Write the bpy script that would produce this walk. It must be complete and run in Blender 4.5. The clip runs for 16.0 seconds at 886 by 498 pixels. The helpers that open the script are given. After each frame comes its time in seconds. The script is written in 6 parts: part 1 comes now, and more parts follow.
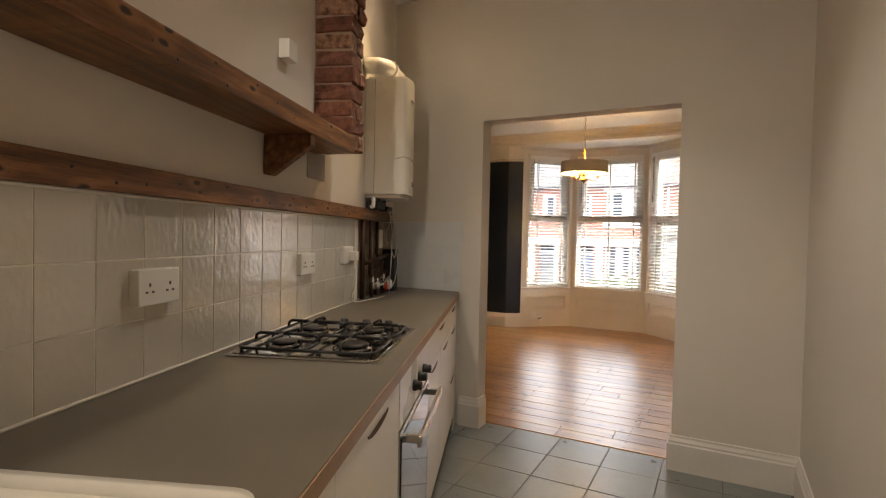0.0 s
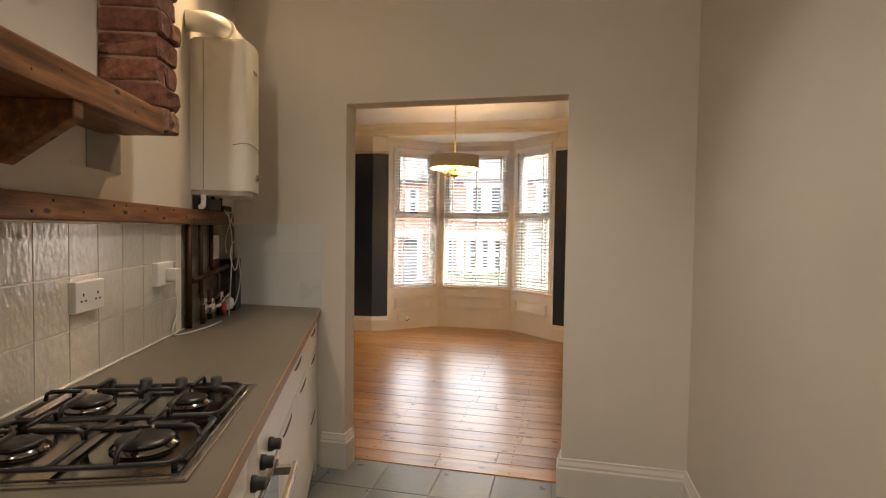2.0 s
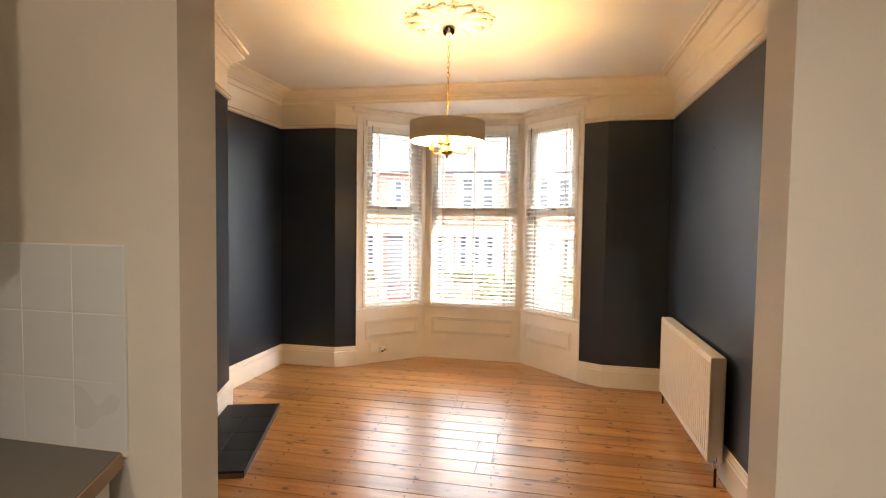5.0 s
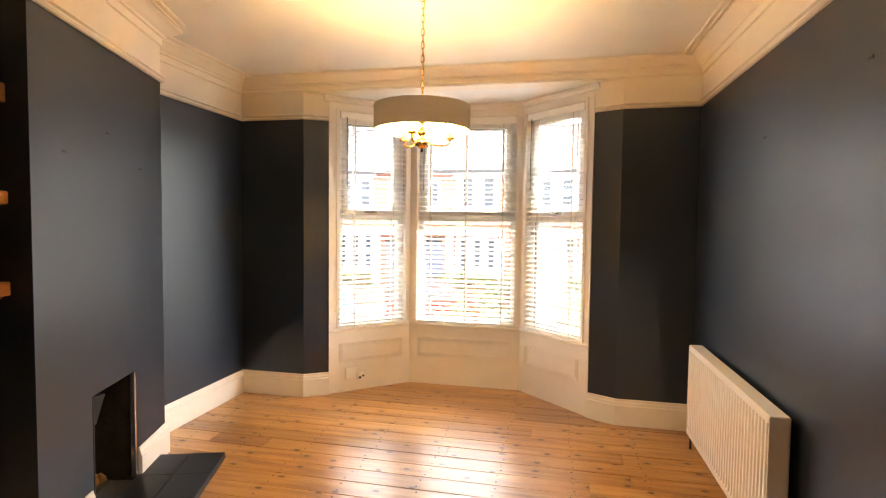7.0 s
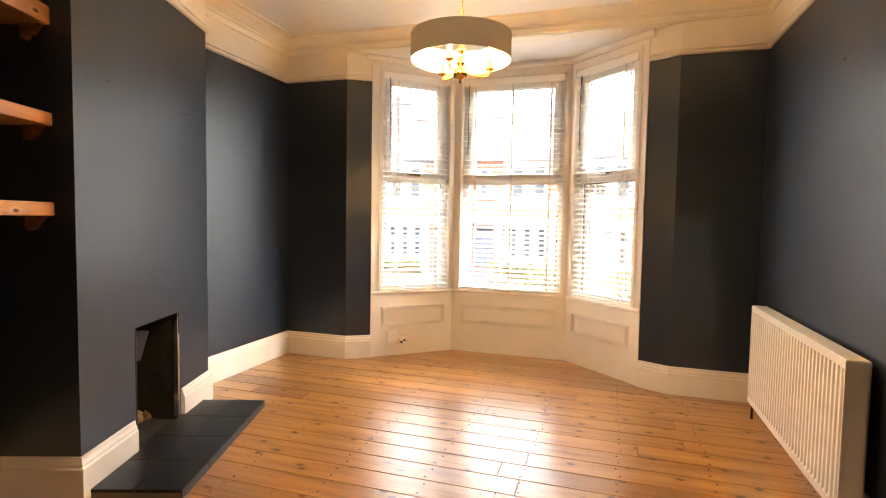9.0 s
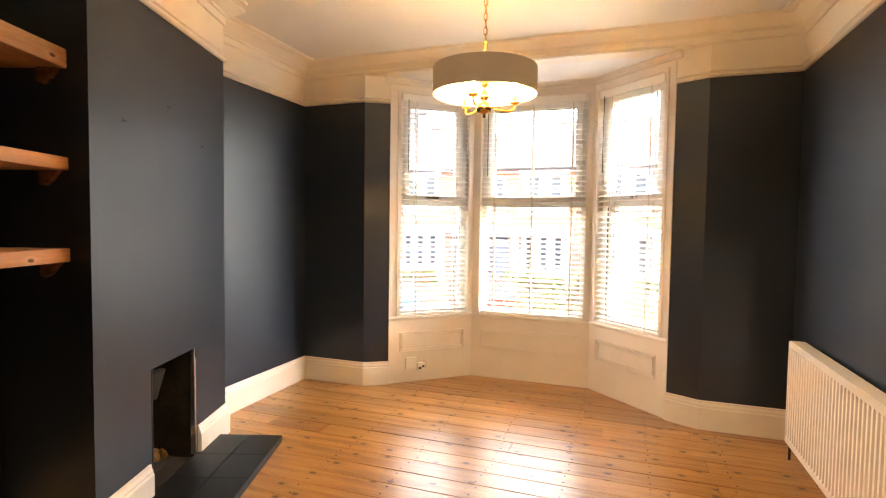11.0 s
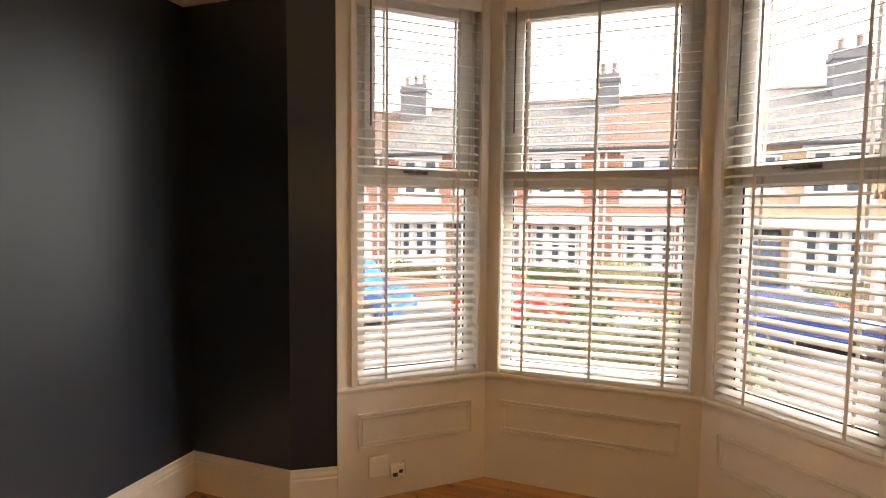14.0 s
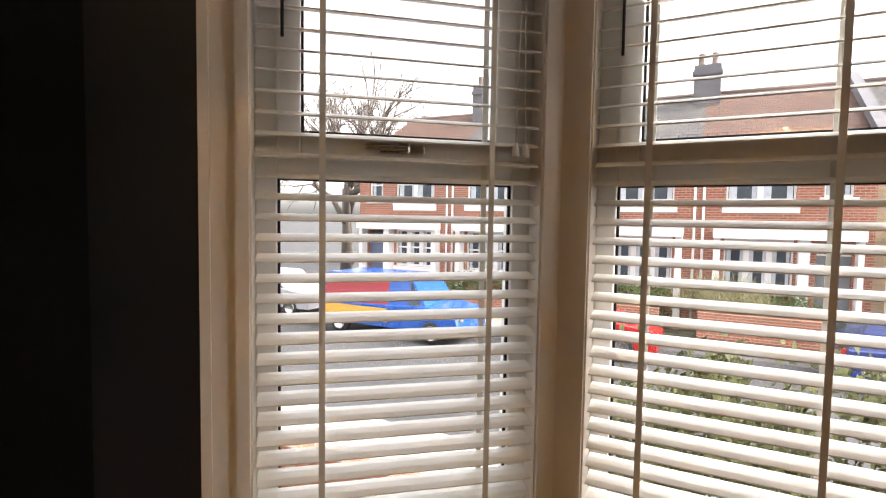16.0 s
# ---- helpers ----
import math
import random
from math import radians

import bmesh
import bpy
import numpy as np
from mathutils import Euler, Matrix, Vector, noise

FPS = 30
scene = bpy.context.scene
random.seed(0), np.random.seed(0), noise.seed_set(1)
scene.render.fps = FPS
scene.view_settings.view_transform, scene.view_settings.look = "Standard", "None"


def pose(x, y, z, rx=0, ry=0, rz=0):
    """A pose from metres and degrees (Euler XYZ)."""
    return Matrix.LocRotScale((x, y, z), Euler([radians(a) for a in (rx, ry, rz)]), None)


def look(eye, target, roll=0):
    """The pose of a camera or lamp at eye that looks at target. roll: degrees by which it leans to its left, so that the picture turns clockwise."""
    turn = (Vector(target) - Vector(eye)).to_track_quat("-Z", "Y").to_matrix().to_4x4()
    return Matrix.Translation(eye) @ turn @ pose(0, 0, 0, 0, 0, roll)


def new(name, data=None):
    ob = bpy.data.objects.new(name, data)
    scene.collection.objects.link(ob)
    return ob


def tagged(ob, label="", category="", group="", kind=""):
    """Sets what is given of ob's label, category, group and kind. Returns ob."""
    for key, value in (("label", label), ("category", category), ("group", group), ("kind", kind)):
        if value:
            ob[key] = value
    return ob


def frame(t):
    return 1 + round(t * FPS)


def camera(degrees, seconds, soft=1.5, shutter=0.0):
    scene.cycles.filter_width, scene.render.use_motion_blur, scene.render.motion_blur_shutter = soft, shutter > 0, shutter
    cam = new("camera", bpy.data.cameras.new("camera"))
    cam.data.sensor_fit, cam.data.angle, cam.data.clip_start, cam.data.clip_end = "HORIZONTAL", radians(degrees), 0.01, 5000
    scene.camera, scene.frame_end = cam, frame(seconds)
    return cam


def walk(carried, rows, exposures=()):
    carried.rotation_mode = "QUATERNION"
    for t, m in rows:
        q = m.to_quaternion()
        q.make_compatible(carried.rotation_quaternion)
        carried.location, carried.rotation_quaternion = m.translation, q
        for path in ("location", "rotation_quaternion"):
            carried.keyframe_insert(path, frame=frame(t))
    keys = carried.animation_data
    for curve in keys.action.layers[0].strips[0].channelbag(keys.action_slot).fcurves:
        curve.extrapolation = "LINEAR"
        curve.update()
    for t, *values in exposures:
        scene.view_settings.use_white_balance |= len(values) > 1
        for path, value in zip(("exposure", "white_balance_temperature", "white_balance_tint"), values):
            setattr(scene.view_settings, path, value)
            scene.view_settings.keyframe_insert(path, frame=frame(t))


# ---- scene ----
cam = camera(80.7, 16.0, 1.2)
PATH = [
    (0, (0.777, 0.083, 1.289), (-0.166, 1.846, 1.238), 1.2),
    (0.5, (0.666, 0.204, 1.306), (-0.08, 2.059, 1.248), 1.2),
    (1, (0.579, 0.271, 1.318), (0.023, 2.191, 1.258), 1.1),
    (1.5, (0.573, 0.362, 1.34), (0.101, 2.305, 1.275), 0.9),
    (2, (0.548, 0.549, 1.36), (0.097, 2.496, 1.289), 0.8),
    (2.5, (0.511, 0.81, 1.363), (0.076, 2.76, 1.288), 0.8),
    (3, (0.436, 1.038, 1.368), (0.006, 2.989, 1.292), 0.8),
    (3.5, (0.32, 1.33, 1.409), (-0.1, 3.283, 1.326), 0.9),
    (4, (0.277, 1.609, 1.417), (-0.132, 3.565, 1.329), 0.9),
    (4.2, (0.247, 1.747, 1.417), (-0.16, 3.703, 1.326), 0.9),
    (6.5, (0.12, 2.921, 1.513), (-0.288, 4.877, 1.414), 0.7),
    (7, (0.151, 3.013, 1.506), (-0.267, 4.966, 1.408), 0.7),
    (7.5, (0.149, 3.062, 1.443), (-0.331, 5.001, 1.345), 0.8),
    (8, (0.176, 3.104, 1.297), (-0.379, 5.023, 1.189), 0.8),
    (8.2, (0.185, 3.111, 1.248), (-0.383, 5.025, 1.133), 0.8),
    (10.3, (0.194, 3.126, 1.204), (-0.457, 5.014, 1.109), 0.7),
    (10.5, (0.188, 3.128, 1.238), (-0.468, 5.016, 1.172), 0.7),
    (11, (0.121, 3.203, 1.37), (-0.537, 5.09, 1.275), 0.8),
    (11.5, (0.038, 3.435, 1.378), (-0.628, 5.318, 1.273), 0.7),
    (12, (-0.033, 3.741, 1.362), (-0.701, 5.623, 1.251), 0.7),
    (12.5, (-0.113, 4.082, 1.359), (-0.77, 5.967, 1.236), 0.6),
    (13, (-0.233, 4.409, 1.385), (-0.888, 6.294, 1.253), 0.7),
    (13.5, (-0.383, 4.758, 1.404), (-1.049, 6.639, 1.274), 0.7),
    (14, (-0.49, 5.107, 1.408), (-1.156, 6.987, 1.267), 0.6),
    (14.5, (-0.586, 5.468, 1.406), (-1.286, 7.337, 1.275), 0.4),
    (15, (-0.699, 5.832, 1.356), (-1.468, 7.673, 1.224), 0.2),
    (15.5, (-0.785, 6.185, 1.405), (-1.589, 8.014, 1.305), 0.5),
    (16, (-0.844, 6.518, 1.447), (-1.777, 8.283, 1.332), 0.9),
]
PENDANT_W, KITCHEN_W = 1.3, 2.05
EXPO = [(0.0, 3.8, 6500, 10), (1.4, 3.9, 6850, 10), (2.1, 3.9, 6550, 10), (3.0, 3.95, 6450, 10), (4.2, 4.25, 6500, 10), (6.3, 4.55, 6850, 10), (8.0, 4.75, 6900, 10), (11.0, 4.75, 6950, 11), (12.4, 4.25, 7250, 12),
        (13.0, 3.85, 7300, 13), (13.5, 3.5, 7250, 13), (14.2, 3.1, 7150, 13), (15.0, 2.65, 6850, 12), (16.0, 2.5, 6800, 12)]
walk(cam, [(t, look(eye, target, roll)) for t, eye, target, roll in PATH], EXPO)

# ---- world and sun: bright overcast ----
world = bpy.data.worlds.new("overcast_sky")
scene.world = world
world.use_nodes = True
wn, wl = world.node_tree.nodes, world.node_tree.links
wn.clear()
sky = wn.new("ShaderNodeTexSky")
sky.sky_type, sky.sun_disc = "NISHITA", False
sky.sun_elevation, sky.sun_rotation = radians(47), radians(74.1)
sky.dust_density, sky.air_density = 4.0, 1.0
pale = wn.new("ShaderNodeHueSaturation")
pale.inputs["Saturation"].default_value = 0.18
back = wn.new("ShaderNodeBackground")
back.inputs["Strength"].default_value = 0.15
out = wn.new("ShaderNodeOutputWorld")
wl.new(sky.outputs[0], pale.inputs["Color"])
wl.new(pale.outputs[0], back.inputs["Color"])
wl.new(back.outputs[0], out.inputs[0])
sun = new("sun", bpy.data.lights.new("sun", "SUN"))
sun.data.energy, sun.data.angle, sun.data.color = 0.9, radians(40), (1.0, 0.97, 0.92)
sun.matrix_world = look((14.0, 4.0, 15.6), (0, 0, 0))


# ---- materials ----
def nodes_of(name):
    m = bpy.data.materials.new(name)
    m.use_nodes = True
    nt = m.node_tree
    return m, nt.nodes, nt.links, nt.nodes["Principled BSDF"]


def coords(n, l, scale=(1, 1, 1), shift=False, turn=0.0):
    """Object coordinates, moved by a random amount for each object where shift is set."""
    tc = n.new("ShaderNodeTexCoord")
    mp = n.new("ShaderNodeMapping")
    mp.inputs["Scale"].default_value = scale
    mp.inputs["Rotation"].default_value = (turn, 0, 0)
    src = tc.outputs["Object"]
    if shift:
        oi = n.new("ShaderNodeObjectInfo")
        mul = n.new("ShaderNodeVectorMath")
        mul.operation = "SCALE"
        mul.inputs[0].default_value = (37.0, 23.0, 51.0)
        l.new(oi.outputs["Random"], mul.inputs["Scale"])
        add = n.new("ShaderNodeVectorMath")
        l.new(src, add.inputs[0])
        l.new(mul.outputs[0], add.inputs[1])
        src = add.outputs[0]
    l.new(src, mp.inputs[0])
    return mp.outputs[0]


def noise_of(n, l, vec, scale, detail=4.0, rough=0.55):
    t = n.new("ShaderNodeTexNoise")
    t.inputs["Scale"].default_value, t.inputs["Detail"].default_value, t.inputs["Roughness"].default_value = scale, detail, rough
    l.new(vec, t.inputs["Vector"])
    return t.outputs["Fac"]


def ramp(n, l, fac, stops):
    r = n.new("ShaderNodeValToRGB")
    e = r.color_ramp.elements
    e[0].position, e[0].color = stops[0][0], (*stops[0][1], 1)
    e[1].position, e[1].color = stops[-1][0], (*stops[-1][1], 1)
    for p, c in stops[1:-1]:
        k = e.new(p)
        k.color = (*c, 1)
    l.new(fac, r.inputs[0])
    return r.outputs[0]


def mixed(n, l, fac, a, b, mode="MIX"):
    m = n.new("ShaderNodeMix")
    m.data_type, m.blend_type = "RGBA", mode
    if isinstance(fac, float):
        m.inputs[0].default_value = fac
    else:
        l.new(fac, m.inputs[0])
    for k, v in ((6, a), (7, b)):
        if isinstance(v, tuple):
            m.inputs[k].default_value = (*v, 1)
        else:
            l.new(v, m.inputs[k])
    return m.outputs[2]


def bump(n, l, fac, p, strength=0.2, dist=0.01, prev=None):
    b = n.new("ShaderNodeBump")
    b.inputs["Strength"].default_value, b.inputs["Distance"].default_value = strength, dist
    l.new(fac, b.inputs["Height"])
    if prev:
        l.new(prev, b.inputs["Normal"])
    l.new(b.outputs[0], p.inputs["Normal"])
    return b.outputs[0]


def dim(c, k):
    return tuple(v * k for v in c)


def surface(name, col, rough=0.6, metal=0.0, vary=0.12, big=1.5, fine=60.0, relief=0.1, dist=0.002, shift=False, spec=0.5, coat=0.0):
    """Paint, plaster, plastic or metal: one colour with broad and fine variation, uneven gloss and a fine relief."""
    m, n, l, p = nodes_of(name)
    v = coords(n, l, shift=shift)
    a, b = noise_of(n, l, v, big, 3), noise_of(n, l, v, fine, 5)
    c = ramp(n, l, a, [(0.3, dim(col, 1 - vary)), (0.7, dim(col, min(1 + vary, 0.97 / max(col))))])
    c = mixed(n, l, 0.25, c, ramp(n, l, b, [(0.35, dim(col, 1 - vary)), (0.65, dim(col, min(1 + vary * 0.6, 0.97 / max(col))))]))
    l.new(c, p.inputs["Base Color"])
    rr = n.new("ShaderNodeMapRange")
    rr.inputs["To Min"].default_value, rr.inputs["To Max"].default_value = max(rough - 0.08, 0.02), min(rough + 0.1, 1)
    l.new(a, rr.inputs[0])
    l.new(rr.outputs[0], p.inputs["Roughness"])
    p.inputs["Metallic"].default_value = metal
    p.inputs["Specular IOR Level"].default_value = spec
    p.inputs["Coat Weight"].default_value = coat
    if relief:
        bump(n, l, b, p, relief, dist)
    return m


def timber(name, dark, mid, light, rough=0.35, knots=0.5, along=(0.7, 9.0, 9.0), coat=0.0, grain=1.0, flat=False, stops=(0.28, 0.5, 0.75), upright=False):
    """Boards with the grain along local x, knots, and a tone of its own for each piece."""
    m, n, l, p = nodes_of(name)
    v = coords(n, l, along, shift=True)
    warp = noise_of(n, l, v, 2.2 * grain, 5, 0.6)
    fine = noise_of(n, l, coords(n, l, (along[0] * 3, along[1] * 9, along[2] * 9), shift=True), 3.0 * grain, 4, 0.7)
    c = ramp(n, l, warp, [(stops[0], dark), (stops[1], mid), (stops[2], light)])
    c = mixed(n, l, 0.3, c, ramp(n, l, fine, [(0.3, dark), (0.7, light)]))
    oi = n.new("ShaderNodeObjectInfo")
    c = mixed(n, l, 0.75, c, ramp(n, l, oi.outputs["Random"], [(0.0, (0.55, 0.5, 0.45)), (0.25, (0.82, 0.8, 0.78)), (0.6, (0.95, 0.95, 0.95)), (1.0, (1.0, 1.0, 1.0))]), "MULTIPLY")
    vk = n.new("ShaderNodeTexVoronoi")
    vk.inputs["Scale"].default_value = 1.0
    if flat:
        vk.voronoi_dimensions = "2D"
    l.new(coords(n, l, ((4.0, 9.0, 9.0) if upright else (3.2, 5.0, 5.0)) if flat else (5.0, 9.0, 9.0), shift=True, turn=radians(90) if upright else 0.0), vk.inputs["Vector"])
    wob = n.new("ShaderNodeMath")
    wob.operation = "MULTIPLY_ADD"
    wob.inputs[1].default_value = 0.08
    l.new(fine, wob.inputs[0])
    l.new(vk.outputs["Distance"], wob.inputs[2])
    halo = ramp(n, l, wob.outputs[0], [(0.06, (1, 1, 1)), (0.26, (0, 0, 0))])
    hf = n.new("ShaderNodeMath")
    hf.operation = "MULTIPLY"
    hf.inputs[1].default_value = (0.4 if upright else 0.55) * knots
    l.new(halo, hf.inputs[0])
    c = mixed(n, l, hf.outputs[0], c, dim(light, 1.35) if upright else dim(mid, 0.62))
    k = ramp(n, l, wob.outputs[0], [(0.085, (1, 1, 1)), (0.12, (0, 0, 0))])
    kf = n.new("ShaderNodeMath")
    kf.operation = "MULTIPLY"
    kf.inputs[1].default_value = knots
    l.new(k, kf.inputs[0])
    c = mixed(n, l, kf.outputs[0], c, dim(dark, 0.35))
    vs_ = n.new("ShaderNodeTexVoronoi")
    if flat:
        vs_.voronoi_dimensions = "2D"
    l.new(coords(n, l, ((6.0, 14.0, 14.0) if upright else (2.3, 6.0, 6.0)) if flat else (9.0, 22.0, 22.0), shift=True, turn=radians(90) if upright else 0.0), vs_.inputs["Vector"])
    k2 = ramp(n, l, vs_.outputs["Distance"], [(0.025, (1, 1, 1)), (0.06, (0, 0, 0))] if flat else [(0.08, (1, 1, 1)), (0.14, (0, 0, 0))])
    c = mixed(n, l, k2, c, dim(dark, 0.25))
    l.new(c, p.inputs["Base Color"])
    rr = n.new("ShaderNodeMapRange")
    rr.inputs["To Min"].default_value, rr.inputs["To Max"].default_value = rough - 0.06, rough + 0.12
    l.new(warp, rr.inputs[0])
    l.new(rr.outputs[0], p.inputs["Roughness"])
    p.inputs["Coat Weight"].default_value, p.inputs["Coat Roughness"].default_value = coat, 0.27
    bump(n, l, fine, p, 0.12, 0.003)
    return m


def brickwork(name, colours, rough=0.9, mottle=30.0):
    m, n, l, p = nodes_of(name)
    oi = n.new("ShaderNodeObjectInfo")
    v = coords(n, l, shift=True)
    a = noise_of(n, l, v, mottle, 6, 0.65)
    c = ramp(n, l, oi.outputs["Random"], [(i / (len(colours) - 1), k) for i, k in enumerate(colours)])
    c = mixed(n, l, ramp(n, l, a, [(0.4, (0, 0, 0)), (0.68, (1, 1, 1))]), c, dim(colours[0], 0.5))
    l.new(c, p.inputs["Base Color"])
    p.inputs["Roughness"].default_value = rough
    bump(n, l, a, p, 0.6, 0.008)
    return m


def wall_brick(name, red, mortar, scale=1.0):
    """Brick courses for facades that stay far off."""
    m, n, l, p = nodes_of(name)
    tc = n.new("ShaderNodeTexCoord")
    sp = n.new("ShaderNodeSeparateXYZ")
    l.new(tc.outputs["Object"], sp.inputs[0])
    ad = n.new("ShaderNodeMath")
    l.new(sp.outputs[0], ad.inputs[0])
    l.new(sp.outputs[1], ad.inputs[1])
    cb = n.new("ShaderNodeCombineXYZ")
    l.new(ad.outputs[0], cb.inputs[0])
    l.new(sp.outputs[2], cb.inputs[1])
    t = n.new("ShaderNodeTexBrick")
    t.inputs["Scale"].default_value = scale
    t.inputs["Brick Width"].default_value, t.inputs["Row Height"].default_value, t.inputs["Mortar Size"].default_value = 0.225, 0.075, 0.009
    t.inputs["Color1"].default_value, t.inputs["Color2"].default_value, t.inputs["Mortar"].default_value = (*red, 1), (*dim(red, 0.72), 1), (*mortar, 1)
    l.new(cb.outputs[0], t.inputs["Vector"])
    a = noise_of(n, l, tc.outputs["Object"], 0.8, 5)
    c = mixed(n, l, 0.5, t.outputs["Color"], ramp(n, l, a, [(0.3, (0.6, 0.6, 0.62)), (0.7, (1, 1, 1))]), "MULTIPLY")
    l.new(c, p.inputs["Base Color"])
    p.inputs["Roughness"].default_value = 0.9
    bump(n, l, t.outputs["Fac"], p, 0.4, 0.01)
    return m


def glass(name, tint=(1, 1, 1)):
    m, n, l, p = nodes_of(name)
    n.remove(p)
    tr, gl, mx, fr = n.new("ShaderNodeBsdfTransparent"), n.new("ShaderNodeBsdfGlossy"), n.new("ShaderNodeMixShader"), n.new("ShaderNodeFresnel")
    tr.inputs[0].default_value = (*tint, 1)
    gl.inputs["Roughness"].default_value = 0.02
    fr.inputs[0].default_value = 1.45
    l.new(fr.outputs[0], mx.inputs[0])
    l.new(tr.outputs[0], mx.inputs[1])
    l.new(gl.outputs[0], mx.inputs[2])
    l.new(mx.outputs[0], n["Material Output"].inputs[0])
    return m


def glow(name, col, strength):
    m, n, l, p = nodes_of(name)
    p.inputs["Base Color"].default_value = (*col, 1)
    p.inputs["Emission Color"].default_value = (*col, 1)
    p.inputs["Emission Strength"].default_value = strength
    return m


CREAM = surface("cream_wall_paint", (0.72, 0.66, 0.58), 0.65, vary=0.05, big=0.9, fine=160, relief=0.08)
NAVY = surface("dark_blue_wall_paint", (0.006, 0.011, 0.026), 0.42, vary=0.16, big=1.2, fine=140, relief=0.1, spec=0.75, coat=0.2)
NAVY.node_tree.nodes["Principled BSDF"].inputs["Coat Roughness"].default_value = 0.42
NAVY.node_tree.nodes["Principled BSDF"].inputs["Specular Tint"].default_value = (0.9, 0.98, 1.0, 1)
FRIEZE = surface("frieze_cream_paint", (0.78, 0.72, 0.62), 0.6, vary=0.05, fine=150, relief=0.06)
CEIL = surface("white_ceiling_paint", (0.78, 0.77, 0.74), 0.8, vary=0.04, fine=120, relief=0.08)
TRIM = surface("white_gloss_woodwork", (0.76, 0.71, 0.64), 0.32, vary=0.06, big=2.5, fine=45, relief=0.06)
UPVC = surface("white_window_plastic", (0.9, 0.9, 0.88), 0.3, vary=0.03, relief=0.02)
SLAT = surface("white_painted_slats", (0.9, 0.885, 0.85), 0.4, vary=0.05, fine=70, relief=0.03, shift=True)
TAPE = surface("grey_ladder_tape", (0.74, 0.71, 0.65), 0.85, vary=0.1, fine=300, relief=0.2)
GASKET = surface("black_rubber", (0.012, 0.012, 0.013), 0.7, vary=0.2)
PANE = glass("window_glass")
BOARD = timber("varnished_pine_boards", (0.27, 0.105, 0.026), (0.5, 0.23, 0.062), (0.62, 0.34, 0.115), 0.3, 0.9, coat=0.75, flat=True, stops=(0.34, 0.5, 0.68))
STAINED = timber("dark_stained_boards", (0.17, 0.062, 0.018), (0.32, 0.13, 0.04), (0.42, 0.2, 0.07), 0.34, 0.9, coat=0.3, flat=True)
GAP = surface("dark_underfloor", (0.03, 0.018, 0.01), 0.9)
RECLAIMED = timber("reclaimed_dark_pine", (0.05, 0.019, 0.007), (0.17, 0.068, 0.024), (0.4, 0.185, 0.07), 0.44, 1.0, along=(1.1, 13, 13), grain=1.2, flat=True, upright=True, stops=(0.38, 0.52, 0.7))
ALCOVE_WOOD = timber("waxed_pine_shelf", (0.26, 0.1, 0.03), (0.55, 0.26, 0.09), (0.68, 0.38, 0.16), 0.42, 1.0, flat=True, upright=True)
FLOOR_TILE = surface("blue_grey_floor_tile", (0.215, 0.224, 0.214), 0.3, vary=0.13, big=5, fine=40, relief=0.12, shift=True)
GROUT = surface("grey_grout", (0.2, 0.17, 0.14), 0.95, vary=0.2, fine=120, relief=0.3)
PALE_GROUT = surface("pale_tile_grout", (0.76, 0.72, 0.64), 0.9, vary=0.12, fine=120, relief=0.2)
WORKTOP = surface("grey_brown_laminate", (0.138, 0.12, 0.094), 0.4, vary=0.1, big=3, fine=220, relief=0.05)
EDGE = surface("brown_worktop_edge", (0.34, 0.21, 0.12), 0.45, vary=0.18, big=9, fine=90)
UNIT = surface("cream_white_laminate", (0.76, 0.72, 0.65), 0.35, vary=0.04, relief=0.03)
SLOT = surface("dark_handle_recess", (0.1, 0.06, 0.038), 0.7)
PLINTH = surface("dark_plinth", (0.06, 0.05, 0.045), 0.6)
STEEL = surface("brushed_stainless_steel", (0.55, 0.53, 0.5), 0.24, 1.0, vary=0.08, fine=120, relief=0.04)
IRON = surface("black_enamelled_iron", (0.012, 0.012, 0.013), 0.38, vary=0.25, fine=90, relief=0.1)
HOBTOP = surface("polished_dark_steel", (0.3, 0.285, 0.265), 0.13, 1.0, vary=0.08, fine=120, relief=0.03)
CHROME = surface("chrome", (0.8, 0.79, 0.77), 0.1, 1.0, vary=0.03, relief=0)
BRASS = surface("polished_brass", (0.78, 0.52, 0.2), 0.2, 1.0, vary=0.08, relief=0.03)
ENAMEL = surface("cream_white_enamel", (0.77, 0.73, 0.65), 0.28, vary=0.03, relief=0.02)
RADIATOR = surface("white_radiator_enamel", (0.8, 0.77, 0.71), 0.3, vary=0.03, relief=0.02)
PLASTIC = surface("white_plastic", (0.8, 0.78, 0.73), 0.35, vary=0.03, relief=0.02)
DARKPLASTIC = surface("black_plastic", (0.02, 0.02, 0.022), 0.5, vary=0.1)
REDPLASTIC = surface("red_plastic", (0.5, 0.03, 0.02), 0.4, vary=0.1)
COPPER = surface("tarnished_copper", (0.07, 0.033, 0.02), 0.5, 0.7, vary=0.4, big=14, fine=60, relief=0.15)
SOOT = surface("sooty_plaster", (0.025, 0.021, 0.018), 0.95, vary=0.6, big=7, fine=30, relief=0.4, dist=0.01)
BARE = surface("bare_grey_plaster", (0.22, 0.185, 0.145), 0.95, vary=0.6, big=7, fine=30, relief=0.4, dist=0.006)
SLATE = surface("black_slate_tile", (0.009, 0.0095, 0.011), 0.42, vary=0.3, big=6, fine=50, relief=0.2, shift=True, spec=0.35)
MORTAR = surface("pale_mortar", (0.3, 0.22, 0.155), 0.95, vary=0.2, big=8, fine=60, relief=0.6, dist=0.008)
